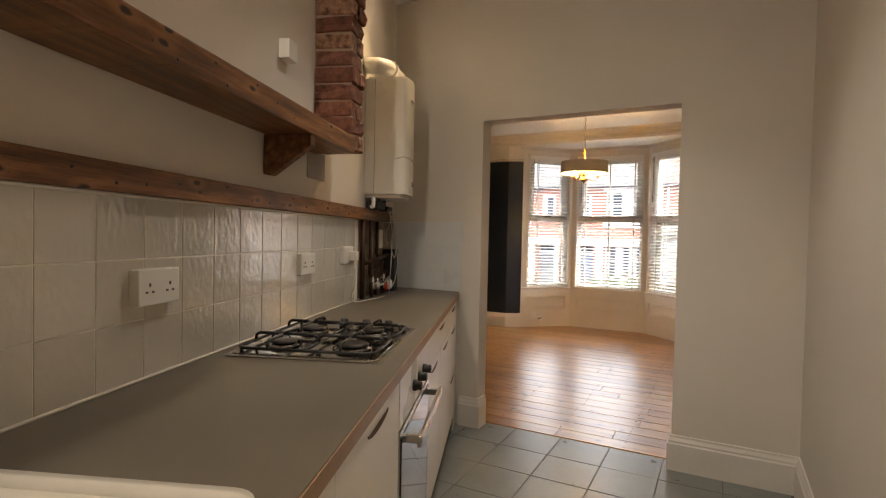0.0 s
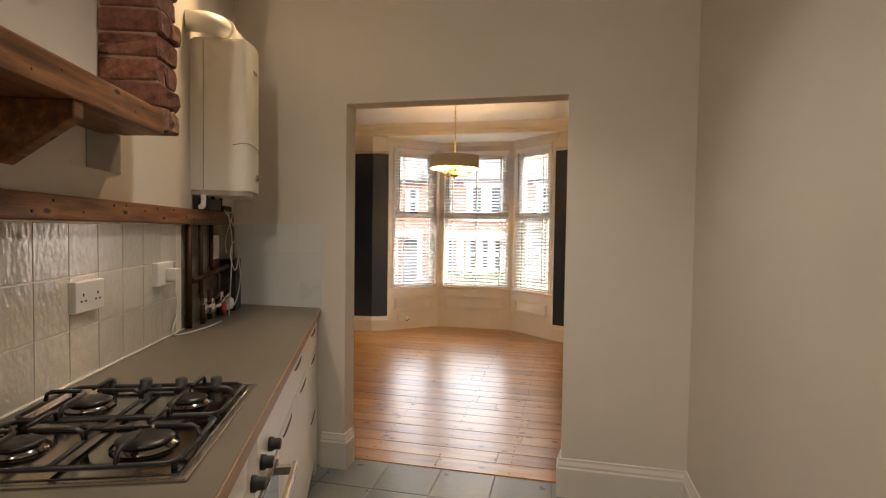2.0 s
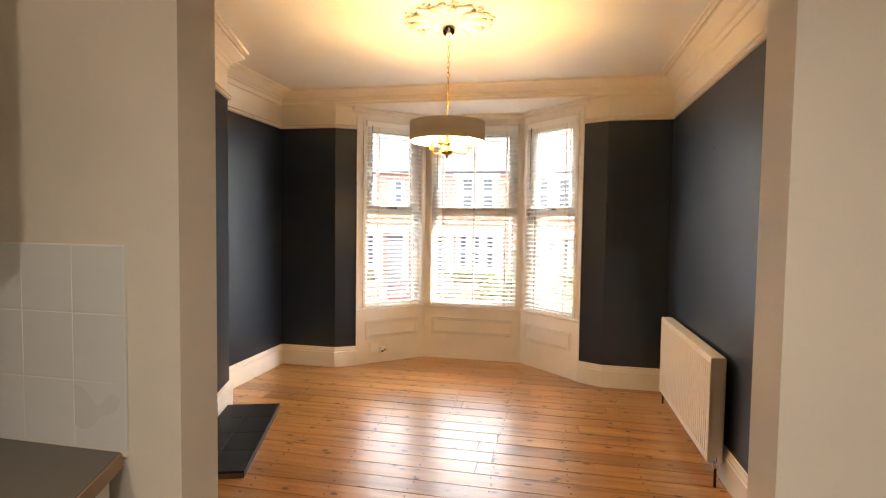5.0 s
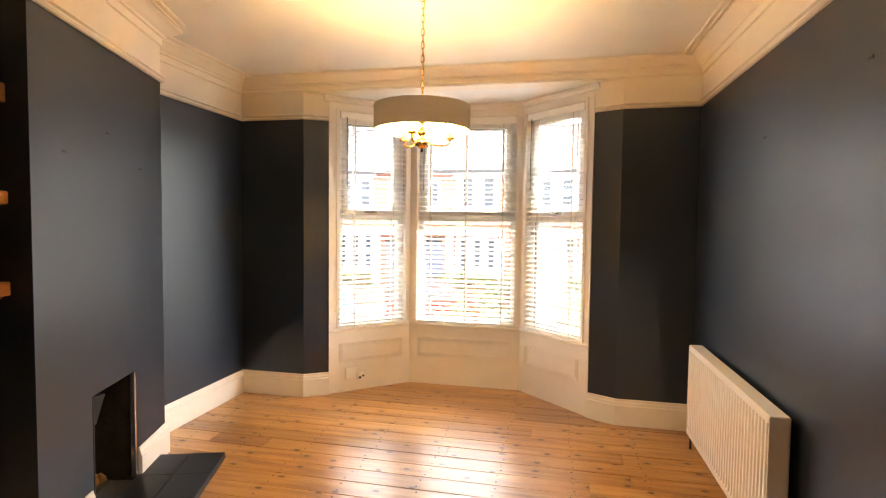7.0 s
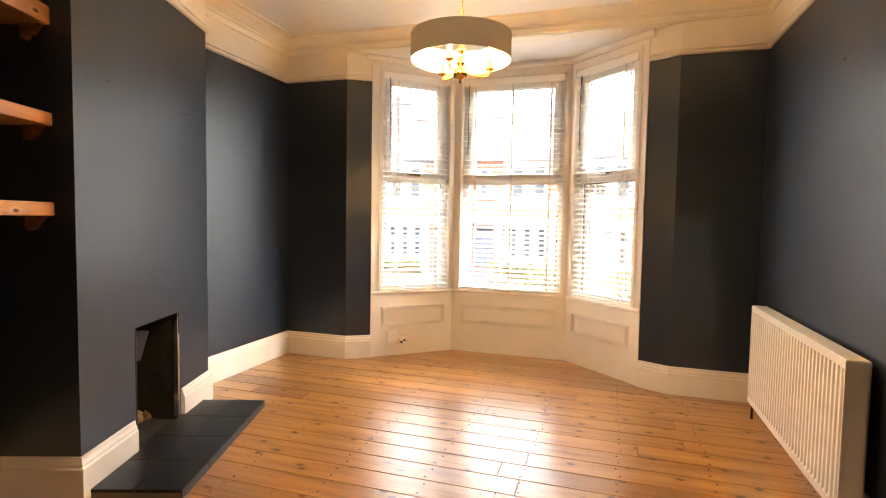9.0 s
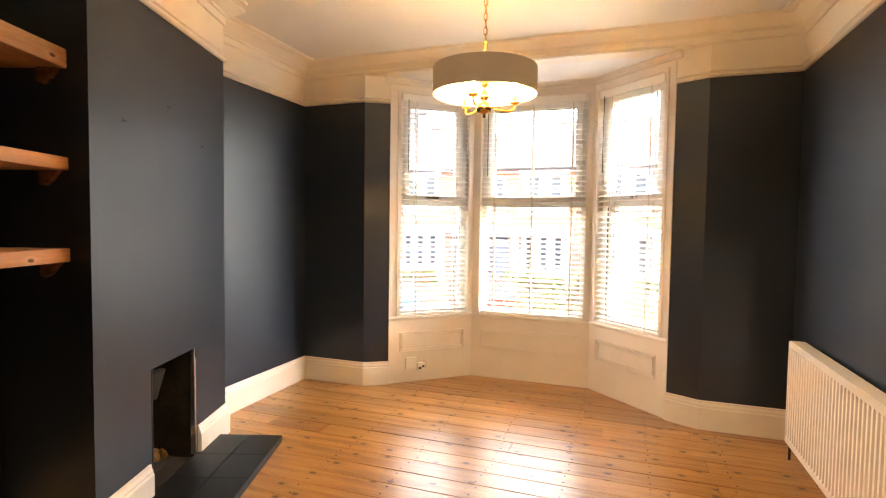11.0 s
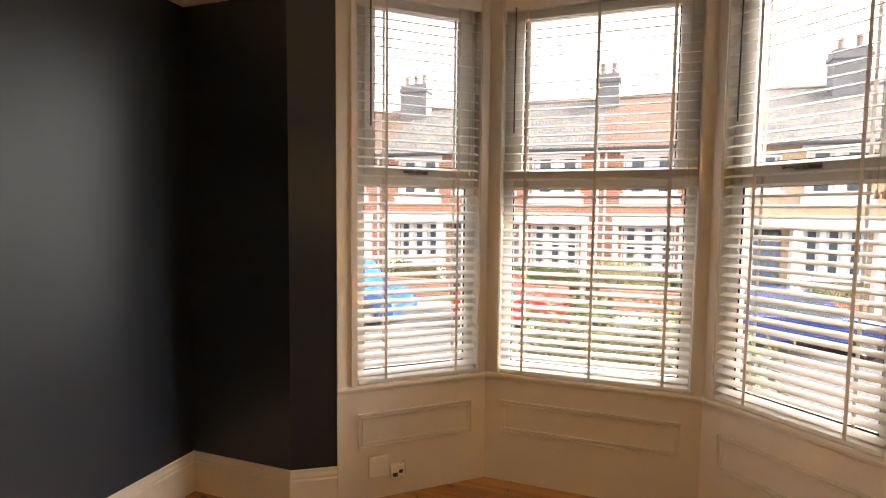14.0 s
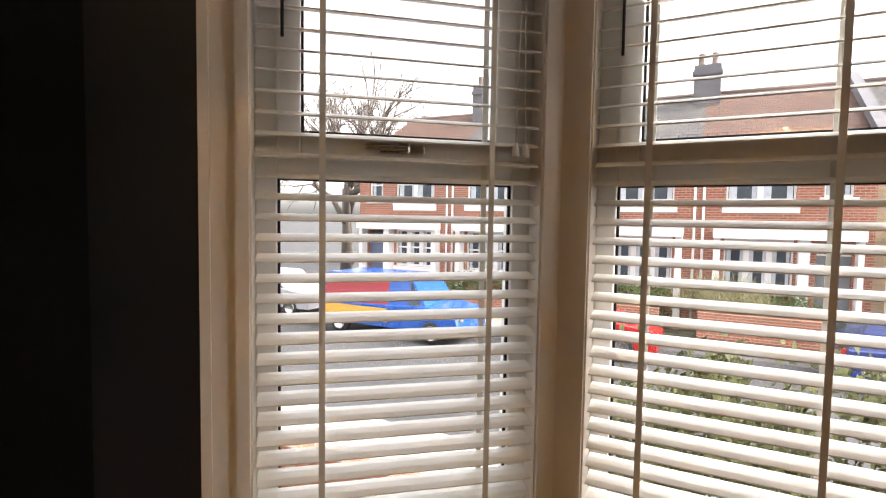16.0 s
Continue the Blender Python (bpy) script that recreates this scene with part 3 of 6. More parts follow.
# ---- bay window ----
def window(index, p, q, s0, s1, tapes, wand_side):
    """One light of the bay: panelled apron, sill, casing, plastic window with a top-hung upper sash."""
    m, w = axes(p, q), (q - p).length
    wn_ = thing(f"window_{index}", "tall white plastic window with a top-hung upper sash", "window", m, kind="structure")
    apron = bmesh.new()
    bm_box(apron, 0, w, 0, 0.13, -0.02, SILL - 0.022)
    part("window_apron", apron, TRIM, wn_, "white painted panelled apron")
    x0, x1, z0, z1 = 0.1 if index != 2 else 0.085, w - (0.1 if index != 2 else 0.085), 0.265, 0.435
    if index == 1:
        x1 = w - 0.08
    if index == 3:
        x0 = 0.08
    mould = bmesh.new()
    for o, h in ((0.0, 0.013), (0.010, 0.005), (0.020, 0.011)):
        a0, a1, b0, b1, t = x0 + o, x1 - o, z0 + o, z1 - o, 0.006
        bm_box(mould, a0, a1, -h, 0, b0, b0 + t)
        bm_box(mould, a0, a1, -h, 0, b1 - t, b1)
        bm_box(mould, a0, a0 + t, -h, 0, b0 + t, b1 - t)
        bm_box(mould, a1 - t, a1, -h, 0, b0 + t, b1 - t)
    part("panel_moulding", mould, TRIM, wn_, "raised rectangular panel moulding")
    sides = bmesh.new()
    bm_box(sides, 0, s0, 0.0, 0.13, SILL, HEAD)
    bm_box(sides, s1, w, 0.0, 0.13, SILL, HEAD)
    bm_box(sides, 0, w, 0.0, 0.13, HEAD, BAYTOP + 0.05)
    part("casing", sides, TRIM, wn_)
    edge = bmesh.new()
    for a, b in ((s0 - 0.03, s0 - 0.004), (s1 + 0.004, s1 + 0.03)):
        bm_box(edge, a, b, -0.01, 0, SILL + 0.002, HEAD + 0.028)
    bm_box(edge, s0 - 0.004, s1 + 0.004, -0.01, 0, HEAD + 0.004, HEAD + 0.028)
    part("casing_bead", edge, TRIM, wn_)
    fr = bmesh.new()
    y0, y1 = 0.062, 0.12
    mid0, mid1 = 1.532, 1.578
    fw = 0.045
    for a in ((s0, s0 + fw, SILL + 0.003, HEAD), (s1 - fw, s1, SILL + 0.003, HEAD), (s0 + fw, s1 - fw, SILL + 0.003, SILL + 0.05), (s0 + fw, s1 - fw, HEAD - 0.045, HEAD), (s0 + fw, s1 - fw, mid0, mid1)):
        bm_box(fr, a[0], a[1], y0, y1, a[2], a[3], bevel=0.004)
    part("window_frame", fr, UPVC, wn_)
    sash = bmesh.new()
    sx0, sx1, sz0, sz1, sw = s0 + fw, s1 - fw, mid1, HEAD - 0.045, 0.05
    for a in ((sx0, sx0 + sw, sz0, sz1), (sx1 - sw, sx1, sz0, sz1), (sx0 + sw, sx1 - sw, sz0, sz0 + sw), (sx0 + sw, sx1 - sw, sz1 - sw, sz1)):
        bm_box(sash, a[0], a[1], 0.05, 0.11, a[2], a[3], bevel=0.005)
    sash_ob = part("upper_sash", sash, UPVC, wn_)
    g = bmesh.new()
    for a0, a1, b0, b1, y in ((sx0 + sw, sx1 - sw, sz0 + sw, sz1 - sw, 0.068), (sx0, sx1, SILL + 0.05, mid0, 0.078)):
        t = 0.006
        bm_box(g, a0, a0 + t, y - 0.004, y + 0.004, b0, b1)
        bm_box(g, a1 - t, a1, y - 0.004, y + 0.004, b0, b1)
        bm_box(g, a0 + t, a1 - t, y - 0.004, y + 0.004, b0, b0 + t)
        bm_box(g, a0 + t, a1 - t, y - 0.004, y + 0.004, b1 - t, b1)
    part("gasket", g, GASKET, wn_, "black rubber glazing gasket")
    for a0, a1, b0, b1, y in ((sx0 + sw, sx1 - sw, sz0 + sw, sz1 - sw, 0.07), (sx0, sx1, SILL + 0.05, mid0, 0.08)):
        pane = bmesh.new()
        vs = [pane.verts.new(c) for c in ((a0, y, b0), (a1, y, b0), (a1, y, b1), (a0, y, b1))]
        pane.faces.new(vs)
        part("pane", pane, PANE, wn_, "clear glass pane")
    if index == 2:
        return m
    hd = bmesh.new()
    hx = (s0 + s1) / 2
    bm_box(hd, hx - 0.05, hx + 0.05, 0.038, 0.05, sz0 + 0.012, sz0 + 0.032, bevel=0.003)
    bm_box(hd, hx - 0.012, hx + 0.012, 0.02, 0.038, sz0 + 0.01, sz0 + 0.034, bevel=0.003)
    bm_box(hd, hx - 0.085, hx + 0.01, 0.016, 0.026, sz0 + 0.016, sz0 + 0.028, bevel=0.003)
    part("handle", hd, STEEL, sash_ob, "grey metal window handle")
    return m


def blind(m, s0, s1, tapes, wand_left, cord_z, label):
    """A venetian blind let down over a window, its slats tilted a little open."""
    b = thing("venetian_blind", label, "blind", m, "blinds of the bay")
    x0, x1 = s0 + 0.006, s1 - 0.006
    yb = 0.026
    part("valance", box_bm(x0, x1, yb - 0.034, yb - 0.024, HEAD - 0.062, HEAD - 0.002, 0.003), SLAT, b)
    part("headrail", box_bm(x0 + 0.003, x1 - 0.003, yb - 0.022, yb + 0.026, HEAD - 0.05, HEAD - 0.004), SLAT, b)
    part("bottom_rail", box_bm(x0, x1, yb - 0.025, yb + 0.025, SILL + 0.004, SILL + 0.022, 0.003), SLAT, b)
    sl = bmesh.new()
    w = x1 - x0
    prof = [(-0.025, -0.0018), (-0.01, 0.0008), (0.01, 0.0008), (0.025, -0.0018)]
    up = [[sl.verts.new((x, y, z + 0.003)) for y, z in prof] for x in (0, w)]
    dn = [[sl.verts.new((x, y, z)) for y, z in prof] for x in (0, w)]
    for k in range(3):
        sl.faces.new((up[0][k], up[1][k], up[1][k + 1], up[0][k + 1]))
        sl.faces.new((dn[0][k], dn[0][k + 1], dn[1][k + 1], dn[1][k]))
        for e in (0, 1):
            sl.faces.new((up[e][k], up[e][k + 1], dn[e][k + 1], dn[e][k]))
    for k in (0, 3):
        sl.faces.new((up[0][k], dn[0][k], dn[1][k], up[1][k]))
    me = mesh_of("slat", sl, SLAT)
    z, n = SILL + 0.05, 0
    rnd = random.Random(int(1000 * abs(x0 + s1)) + len(tapes))
    while z < HEAD - 0.07:
        tilt = 15.5 + rnd.uniform(-1.5, 1.5)
        piece("slat", me, b, pose(x0, yb, z, tilt, rnd.uniform(-0.12, 0.12), 0))
        z += 0.0432
    for s in tapes:
        t = bmesh.new()
        bm_box(t, s - 0.0065, s + 0.0065, yb - 0.029, yb - 0.0275, SILL + 0.02, HEAD - 0.05)
        bm_box(t, s - 0.0065, s + 0.0065, yb + 0.0275, yb + 0.029, SILL + 0.02, HEAD - 0.05)
        part("ladder_tape", t, TAPE, b)
    sx = x0 + 0.055 if wand_left else x1 - 0.055
    part("tilt_wand", tube([(sx, yb - 0.036, HEAD - 0.05), (sx, yb - 0.04, HEAD - 0.3), (sx, yb - 0.04, HEAD - 0.66)], 0.0035, 6), DARKPLASTIC if wand_left else SLAT, b)
    cx = x1 - 0.05
    for o in (-0.012, 0.012):
        c = part("cord", tube([(cx, yb - 0.036, HEAD - 0.05), (cx + o * 0.5, yb - 0.038, cord_z + 0.25), (cx + o, yb - 0.038, cord_z)], 0.0012, 5), CABLE, b)
        part("tassel", lathe([(0.003, 0.03), (0.006, 0.022), (0.009, 0.006), (0.009, 0.0), (0.004, -0.002)], 10, (cx + o, yb - 0.038, cord_z - 0.03)), SLAT, c)
    return b


LIGHTS = [(BAY[0], BAY[1], 0.098, 0.728), (BAY[1], BAY[2], 0.07, 0.979), (BAY[2], BAY[3], 0.05, 0.69)]
for i, (p, q, s0, s1) in enumerate(LIGHTS):
    ww = s1 - s0
    m = window(i + 1, p, q, s0, s1, None, True)
    tapes = [s0 + 0.14, s1 - 0.12] if i != 1 else [s0 + 0.12, (s0 + s1) / 2, s1 - 0.12]
    blind(m, s0, s1, tapes, True, 1.62 if i == 0 else 1.5, "white wooden venetian blind let down, slats half open")
sill_path = [BAY[0], BAY[1], BAY[2], BAY[3]]
fitting("sill_bay", bm_sweep(bmesh.new(), sill_path, [(-0.06, SILL - 0.021), (0.002, SILL - 0.021), (0.005, SILL - 0.03), (0.011, SILL - 0.026), (0.014, SILL - 0.013), (0.011, SILL - 0.003), (0.005, SILL), (-0.06, SILL)]), TRIM, "white painted window sill round the bay", "sill")
cornice_path = [BAY[0] + (BAY[0] - BAY[1]).normalized() * 0.045, BAY[1], BAY[2], BAY[3] + (BAY[3] - BAY[2]).normalized() * 0.045]
fitting("trim_bay_cornice", bm_sweep(bmesh.new(), cornice_path, [(0, BAYTOP - 0.05), (0.012, BAYTOP - 0.048), (0.016, BAYTOP - 0.03), (0.03, BAYTOP - 0.016), (0.034, BAYTOP - 0.001), (0, BAYTOP - 0.001)]), TRIM, "small white moulding under the bay ceiling", "moulding")
for p, d in ((BAY[0], 1), (BAY[3], -1)):
    bm = box_bm(0.0 if d > 0 else -0.02, 0.02 if d > 0 else 0.0, -0.008, 0.0, 0.0, BAYTOP - 0.06)
    mm = axes(p, BAY[1]) if d > 0 else axes(BAY[2], BAY[3]) @ Matrix.Translation(((BAY[3] - BAY[2]).length, 0, 0))
    fitting("trim_bay_edge", bm, TRIM, "slim white edge strip beside the bay", "trim", mm)
# outer skin of the bay
bm = bmesh.new()
for p, q, s0, s1 in LIGHTS:
    mm = axes(p, q)
    ln = (q - p).length
    bm_box(bm, -0.06, ln + 0.06, 0.135, 0.2, -1.9, SILL - 0.06, 0, mm)
fitting("wall_bay_outside", bm, surface("white_render", (0.7, 0.69, 0.66), 0.85), "white rendered outside of the bay", "wall")

# ---- floorboards and floor tiles ----
def room_span(y):
    """How far the boards of the front room run at y."""
    if y > WIN_Y:
        f = min(max((y - 7.29) / (7.724 - 7.2), 0), 1)
        return -1.83 + f * 0.6, 0.52 - f * 0.6
    return (-2.56, 1.2) if y > 4.55 else (-2.3, 1.2)


rnd = random.Random(4)
y, row = DOOR_Y1 + 0.008, 0
nails = bmesh.new()
while y < 7.7:
    w = 0.148
    a, b = room_span(y + w / 2)
    x = a
    while x < b - 0.05:
        ln = min(rnd.uniform(1.7, 3.6), b - x)
        if b - x - ln < 0.5:
            ln = b - x
        if row == 18 and x < -2.1:
            ln = -2.14 - x if x < -2.2 else 0.4
        elif row == 18 and x < -1.7:
            ln = max(ln, 2.0)
        bm = box_bm(0, ln - 0.002, 0.0012, w - 0.0012 + rnd.uniform(-0.0015, 0), -0.022, 0.0, 0.0022)
        ob = part("floorboard", bm, STAINED if row == 18 and -2.2 < x < -2.0 else BOARD, floor_front, m=pose(x, y, rnd.uniform(-0.0008, 0.0), 0, 0, rnd.uniform(-0.01, 0.01)))
        x += ln
    xn = -2.3 + rnd.uniform(-0.01, 0.01)
    while xn < b - 0.03:
        for dy in (0.035, 0.113):
            if xn > a + 0.03:
                bm_lathe(nails, [(0.0058, 0.0002), (0.005, 0.0014)], 7, (xn + rnd.uniform(-0.012, 0.012), y + dy + rnd.uniform(-0.008, 0.008), 0))
        xn += 0.43
    y, row = y + w + 0.0015, row + 1

part("floor_nails", nails, IRON, floor_front, "rows of dark nail heads")
TILE = 0.307
bm = box_bm(0.002, TILE - 0.002, 0.002, TILE - 0.002, -0.012, 0.0, 0.003)
tile_me = mesh_of("floor_tile", bm, FLOOR_TILE)
for i in range(-4, 4):
    for j in range(-16, 1):
        x, y = 0.205 + (i - 1) * TILE, 3.4 + (j - 1) * TILE
        if x + TILE < K_END.x + 0.3 - (3.275 - y) * -0.35 * 0 or x > RIGHT_X + 0.02:
            continue
        if y + TILE > DOOR_Y0 + 0.2 and (x + TILE < DOOR_L or x > DOOR_R):
            continue
        piece("floor_tile", tile_me, floor_kitchen, pose(x, y, rnd.uniform(-0.0012, 0.0006), rnd.uniform(-0.1, 0.1), rnd.uniform(-0.1, 0.1), 0))

# ---- front room things ----
def fireplace_and_hearth():
    h = thing("hearth", "low hearth of matt black slate tiles", "hearth", BR)
    s0, s1, d = 0.02, 1.125, 0.4
    part("hearth_bed", box_bm(s0 + 0.004, s1 - 0.004, -d + 0.004, -0.001, 0.0, 0.03), GROUT, h)
    n = 4
    for r, (a, b) in enumerate(((-0.2, -0.002), (-d, -0.2045))):
        for i in range(n):
            w = (s1 - s0) / n
            part("slate_tile", box_bm(s0 + i * w + 0.0015, s0 + (i + 1) * w - 0.0015, a + 0.001, b, 0.0305, 0.045, 0.0015), SLATE, h)
    for i in range(n):
        w = (s1 - s0) / n
        part("edge_tile", box_bm(s0 + i * w + 0.001, s0 + (i + 1) * w - 0.001, -d - 0.006, -d + 0.0005, 0.002, 0.044, 0.001), SLATE, h)
    f = thing("fireplace_frame", "slim chrome edge trim of the fireplace opening", "trim", BR)
    part("edge_strip", box_bm(FIRE1 - 0.004, FIRE1 + 0.014, -0.006, 0.02, 0.046, FIRE_Z1 + 0.004, 0.002), CHROME, f)
    part("edge_strip", box_bm(FIRE0 - 0.006, FIRE0 + 0.002, -0.003, 0.02, 0.046, FIRE_Z1), DARKPLASTIC, f)
    r = random.Random(8)
    rub = bmesh.new()
    for _ in range(26):
        x, y, s = r.uniform(FIRE0 + 0.03, FIRE1 - 0.03), r.uniform(0.16, 0.4), r.uniform(0.015, 0.05)
        t = bmesh.new()
        bmesh.ops.create_icosphere(t, subdivisions=1, radius=s)
        for v in t.verts:
            v.co = Vector((x, y, 0.036 + s * 0.6)) + v.co * r.uniform(0.7, 1.1)
        add_bm(rub, t, 0)
        t.free()
    solid("fireplace_rubble", rub, surface("brown_rubble", (0.2, 0.11, 0.05), 0.95, vary=0.4, big=20, fine=80, relief=0.4), "brown rubble and soot in the grate", "rubble", BR, kind="stuff")
    fl = bmesh.new()
    bm_box(fl, FIRE0 + 0.03, FIRE0 + 0.16, 0.2, 0.225, 0.5, 0.66, 0, Matrix.Translation((0, 0.02, 0.0)) @ pose(0, 0, 0, 12, 10, 0))
    solid("flue_plate", fl, surface("grey_soot_plate", (0.014, 0.0125, 0.011), 0.8, vary=0.3), "grey metal flue plate inside the fireplace", "plate", BR)


fireplace_and_hearth()


def radiator():
    m = axes((RIGHT_X, 6.725), (RIGHT_X, 5.39))
    r = thing("radiator", "white ribbed panel radiator beneath wall marks", "radiator", m)
    w, z0, z1 = 1.335, 0.12, 0.715
    for y, nm in ((-0.115, "front_panel"), (-0.05, "back_panel")):
        bm = bmesh.new()
        n = 33
        pts = []
        for i in range(n):
            c, h = (i + 0.5) * w / n, w / n
            pts += [(c - h * 0.5, 0), (c - h * 0.3, 0), (c - h * 0.18, 0.009), (c + h * 0.18, 0.009), (c + h * 0.3, 0)]
        pts.append((w, 0))
        rows = [(z0, 0.0), (z0 + 0.03, 0.0), (z0 + 0.045, 1.0), (z1 - 0.045, 1.0), (z1 - 0.03, 0.0), (z1, 0.0)]
        vs = [[bm.verts.new((x, y + d * k, z)) for x, d in pts] for z, k in rows]
        for a, b in zip(vs, vs[1:]):
            for i in range(len(pts) - 1):
                bm.faces.new((a[i], a[i + 1], b[i + 1], b[i]))
        bm_box(bm, 0, w, y + 0.0101, y + 0.014, z0, z1)
        part(nm, bm, RADIATOR, r)
    part("top_grille", box_bm(0.002, w - 0.002, -0.113, -0.036, z1 - 0.012, z1 + 0.004, 0.003), RADIATOR, r)
    for x in (0.0, w - 0.006):
        part("side_panel", box_bm(x, x + 0.006, -0.117, -0.034, z0 + 0.005, z1, 0.002), RADIATOR, r)
    for x in (0.2, w - 0.2):
        part("bracket", box_bm(x, x + 0.03, -0.034, 0.0, z0 + 0.05, z1 - 0.06), RADIATOR, r)
    for x in (-0.03, w + 0.03):
        v = part("valve", lathe([(0.012, 0.0), (0.016, 0.01), (0.016, 0.045), (0.01, 0.05), (0.01, 0.06)], 12, (x, -0.08, z0 - 0.015)), CHROME, r)
        part("pipe", tube([(x, -0.08, 0.0), (x, -0.08, z0 - 0.015)], 0.0075), COPPER, v)
        part("union", tube([(x, -0.08, z0 + 0.02), (x + (0.035 if x < 0 else -0.035), -0.08, z0 + 0.02)], 0.009), CHROME, v)


radiator()


def pendant():
    cx, cy = -0.505, 5.545
    p = thing("pendant_lamp", "drum pendant lamp, taupe shade and brass candle arms, lit", "lamp", pose(cx, cy, 0))
    part("ceiling_cup", lathe([(0.02, 2.62), (0.035, 2.635), (0.048, 2.66), (0.05, 2.7), (0.05, 2.718)], 24), CHROME, p)
    part("ring", tube([(0.016 * math.cos(a * math.tau / 12), 0, 2.605 + 0.016 * math.sin(a * math.tau / 12)) for a in range(12)], 0.0022, 6, True), BRASS, p)
    top, bot = 2.59, 2.105
    n = 15
    step = (top - bot) / n
    link = bmesh.new()
    bm_tube(link, [(0.0085 * math.cos(a * math.tau / 10), 0, 0.021 * math.sin(a * math.tau / 10)) for a in range(10)], 0.0022, 5, True)
    me = mesh_of("chain_link", link, BRASS)
    for i in range(n):
        piece("chain_link", me, p, pose(0, 0, bot + (i + 0.5) * step, 0, 0, 90 * (i % 2) + 25))
    part("flex", tube([(0.003, 0.002, 2.62), (0.004, -0.003, 2.4), (0.002, 0.003, 2.06)], 0.0016, 5), BRASS, p)
    R, z0, z1 = 0.238, 1.965, 2.08
    sh = bmesh.new()
    bm_lathe(sh, [(R, z0), (R, z1)], 64, cap=False)
    shade = part("shade", sh, FABRIC, p, "taupe fabric drum shade")
    ln = bmesh.new()
    bm_lathe(ln, [(R - 0.004, z0 + 0.001), (R - 0.004, z1 - 0.001)], 64, cap=False)
    part("shade_lining", ln, LINING, shade, "pale glowing shade lining")
    for z in (z0, z1):
        part("shade_ring", tube([((R - 0.002) * math.cos(a * math.tau / 64), (R - 0.002) * math.sin(a * math.tau / 64), z) for a in range(64)], 0.0028, 6, True), FABRIC, shade)
    for k in range(3):
        a = k * math.tau / 3 + 0.5
        part("shade_spoke", tube([(0, 0, z1 - 0.012), (R * math.cos(a), R * math.sin(a), z1 - 0.004)], 0.002, 5), BRASS, shade)
    part("stem", lathe([(0.006, 1.872), (0.012, 1.878), (0.032, 1.886), (0.036, 1.9), (0.034, 1.922), (0.014, 1.926), (0.012, 1.94), (0.022, 1.946), (0.022, 1.965), (0.012, 1.972), (0.01, 2.0), (0.02, 2.006), (0.022, 2.018), (0.008, 2.026), (0.006, 2.105)], 24), BRASS, p, "turned brass stem")
    part("finial", lathe([(0.002, 1.858), (0.007, 1.862), (0.008, 1.868), (0.006, 1.872)], 14), DARKPLASTIC, p)
    lit = []
    for k in range(3):
        a = math.radians(25 + 120 * k)
        c, s = math.cos(a), math.sin(a)
        arm = part("arm", tube([(0.03 * c, 0.03 * s, 1.905), (0.08 * c, 0.08 * s, 1.893), (0.125 * c, 0.125 * s, 1.896), (0.14 * c, 0.14 * s, 1.908), (0.143 * c, 0.143 * s, 1.925)], 0.0048, 8), BRASS, p)
        part("drip_pan", lathe([(0.006, 1.922), (0.02, 1.927), (0.025, 1.935), (0.022, 1.937), (0.01, 1.934)], 18, (0.143 * c, 0.143 * s, 0)), BRASS, arm)
        part("candle_tube", lathe([(0.0095, 1.935), (0.0095, 1.985)], 12, (0.143 * c, 0.143 * s, 0)), LINING, arm)
        part("bulb", lathe([(0.006, 1.985), (0.013, 1.998), (0.0145, 2.012), (0.009, 2.035), (0.002, 2.05)], 14, (0.143 * c, 0.143 * s, 0)), BULB, arm, "lit candle bulb")
        lamp = new("bulb_light", bpy.data.lights.new("bulb_light", "POINT"))
        lamp.data.energy, lamp.data.color, lamp.data.shadow_soft_size = PENDANT_W, (1.0, 0.62, 0.28), 0.02
        lamp.location = (cx + 0.143 * c + 0.02 * c, cy + 0.143 * s + 0.02 * s, 2.02)


pendant()


def ceiling_rose():
    r = thing("ceiling_rose", "round plaster ceiling rose with raised leaf ornament", "ceiling rose", pose(-0.505, 5.545, CEILING))
    part("disc", lathe([(0.06, -0.03), (0.08, -0.03), (0.09, -0.018), (0.16, -0.012), (0.2, -0.008), (0.24, -0.001)], 48), CEIL, r)
    rr = random.Random(3)
    leaf = bmesh.new()
    t = bmesh.new()
    bmesh.ops.create_icosphere(t, subdivisions=2, radius=1)
    for v in t.verts:
        k = 1 - 0.5 * abs(v.co.x)
        v.co = Vector((v.co.x * 0.085, v.co.y * 0.032 * k, v.co.z * 0.014 + 0.006 * math.cos(v.co.x * 9)))
    add_bm(leaf, t)
    t.free()
    me = mesh_of("leaf", leaf, CEIL)
    for k in range(10):
        a = k * 36
        piece("leaf", me, r, pose(0, 0, 0, 0, 0, a) @ pose(0.17, 0, -0.012, 0, 8, 0))
        piece("leaf", me, r, pose(0, 0, 0, 0, 0, a + 18) @ pose(0.235, 0, -0.008, 0, 8, 30) @ Matrix.Scale(0.7, 4))
        piece("leaf", me, r, pose(0, 0, 0, 0, 0, a + 18) @ pose(0.235, 0.02, -0.008, 0, 8, -35) @ Matrix.Scale(0.6, 4))
    curl = bmesh.new()
    bm_tube(curl, [(0.026 * math.cos(a * 0.5) * (1 - a * 0.05), 0.026 * math.sin(a * 0.5) * (1 - a * 0.05), 0) for a in range(12)], 0.007, 6)
    me = mesh_of("scroll", curl, CEIL)
    for k in range(10):
        piece("scroll", me, r, pose(0, 0, 0, 0, 0, k * 36) @ pose(0.275, 0, -0.006, 0, 0, 90))


ceiling_rose()


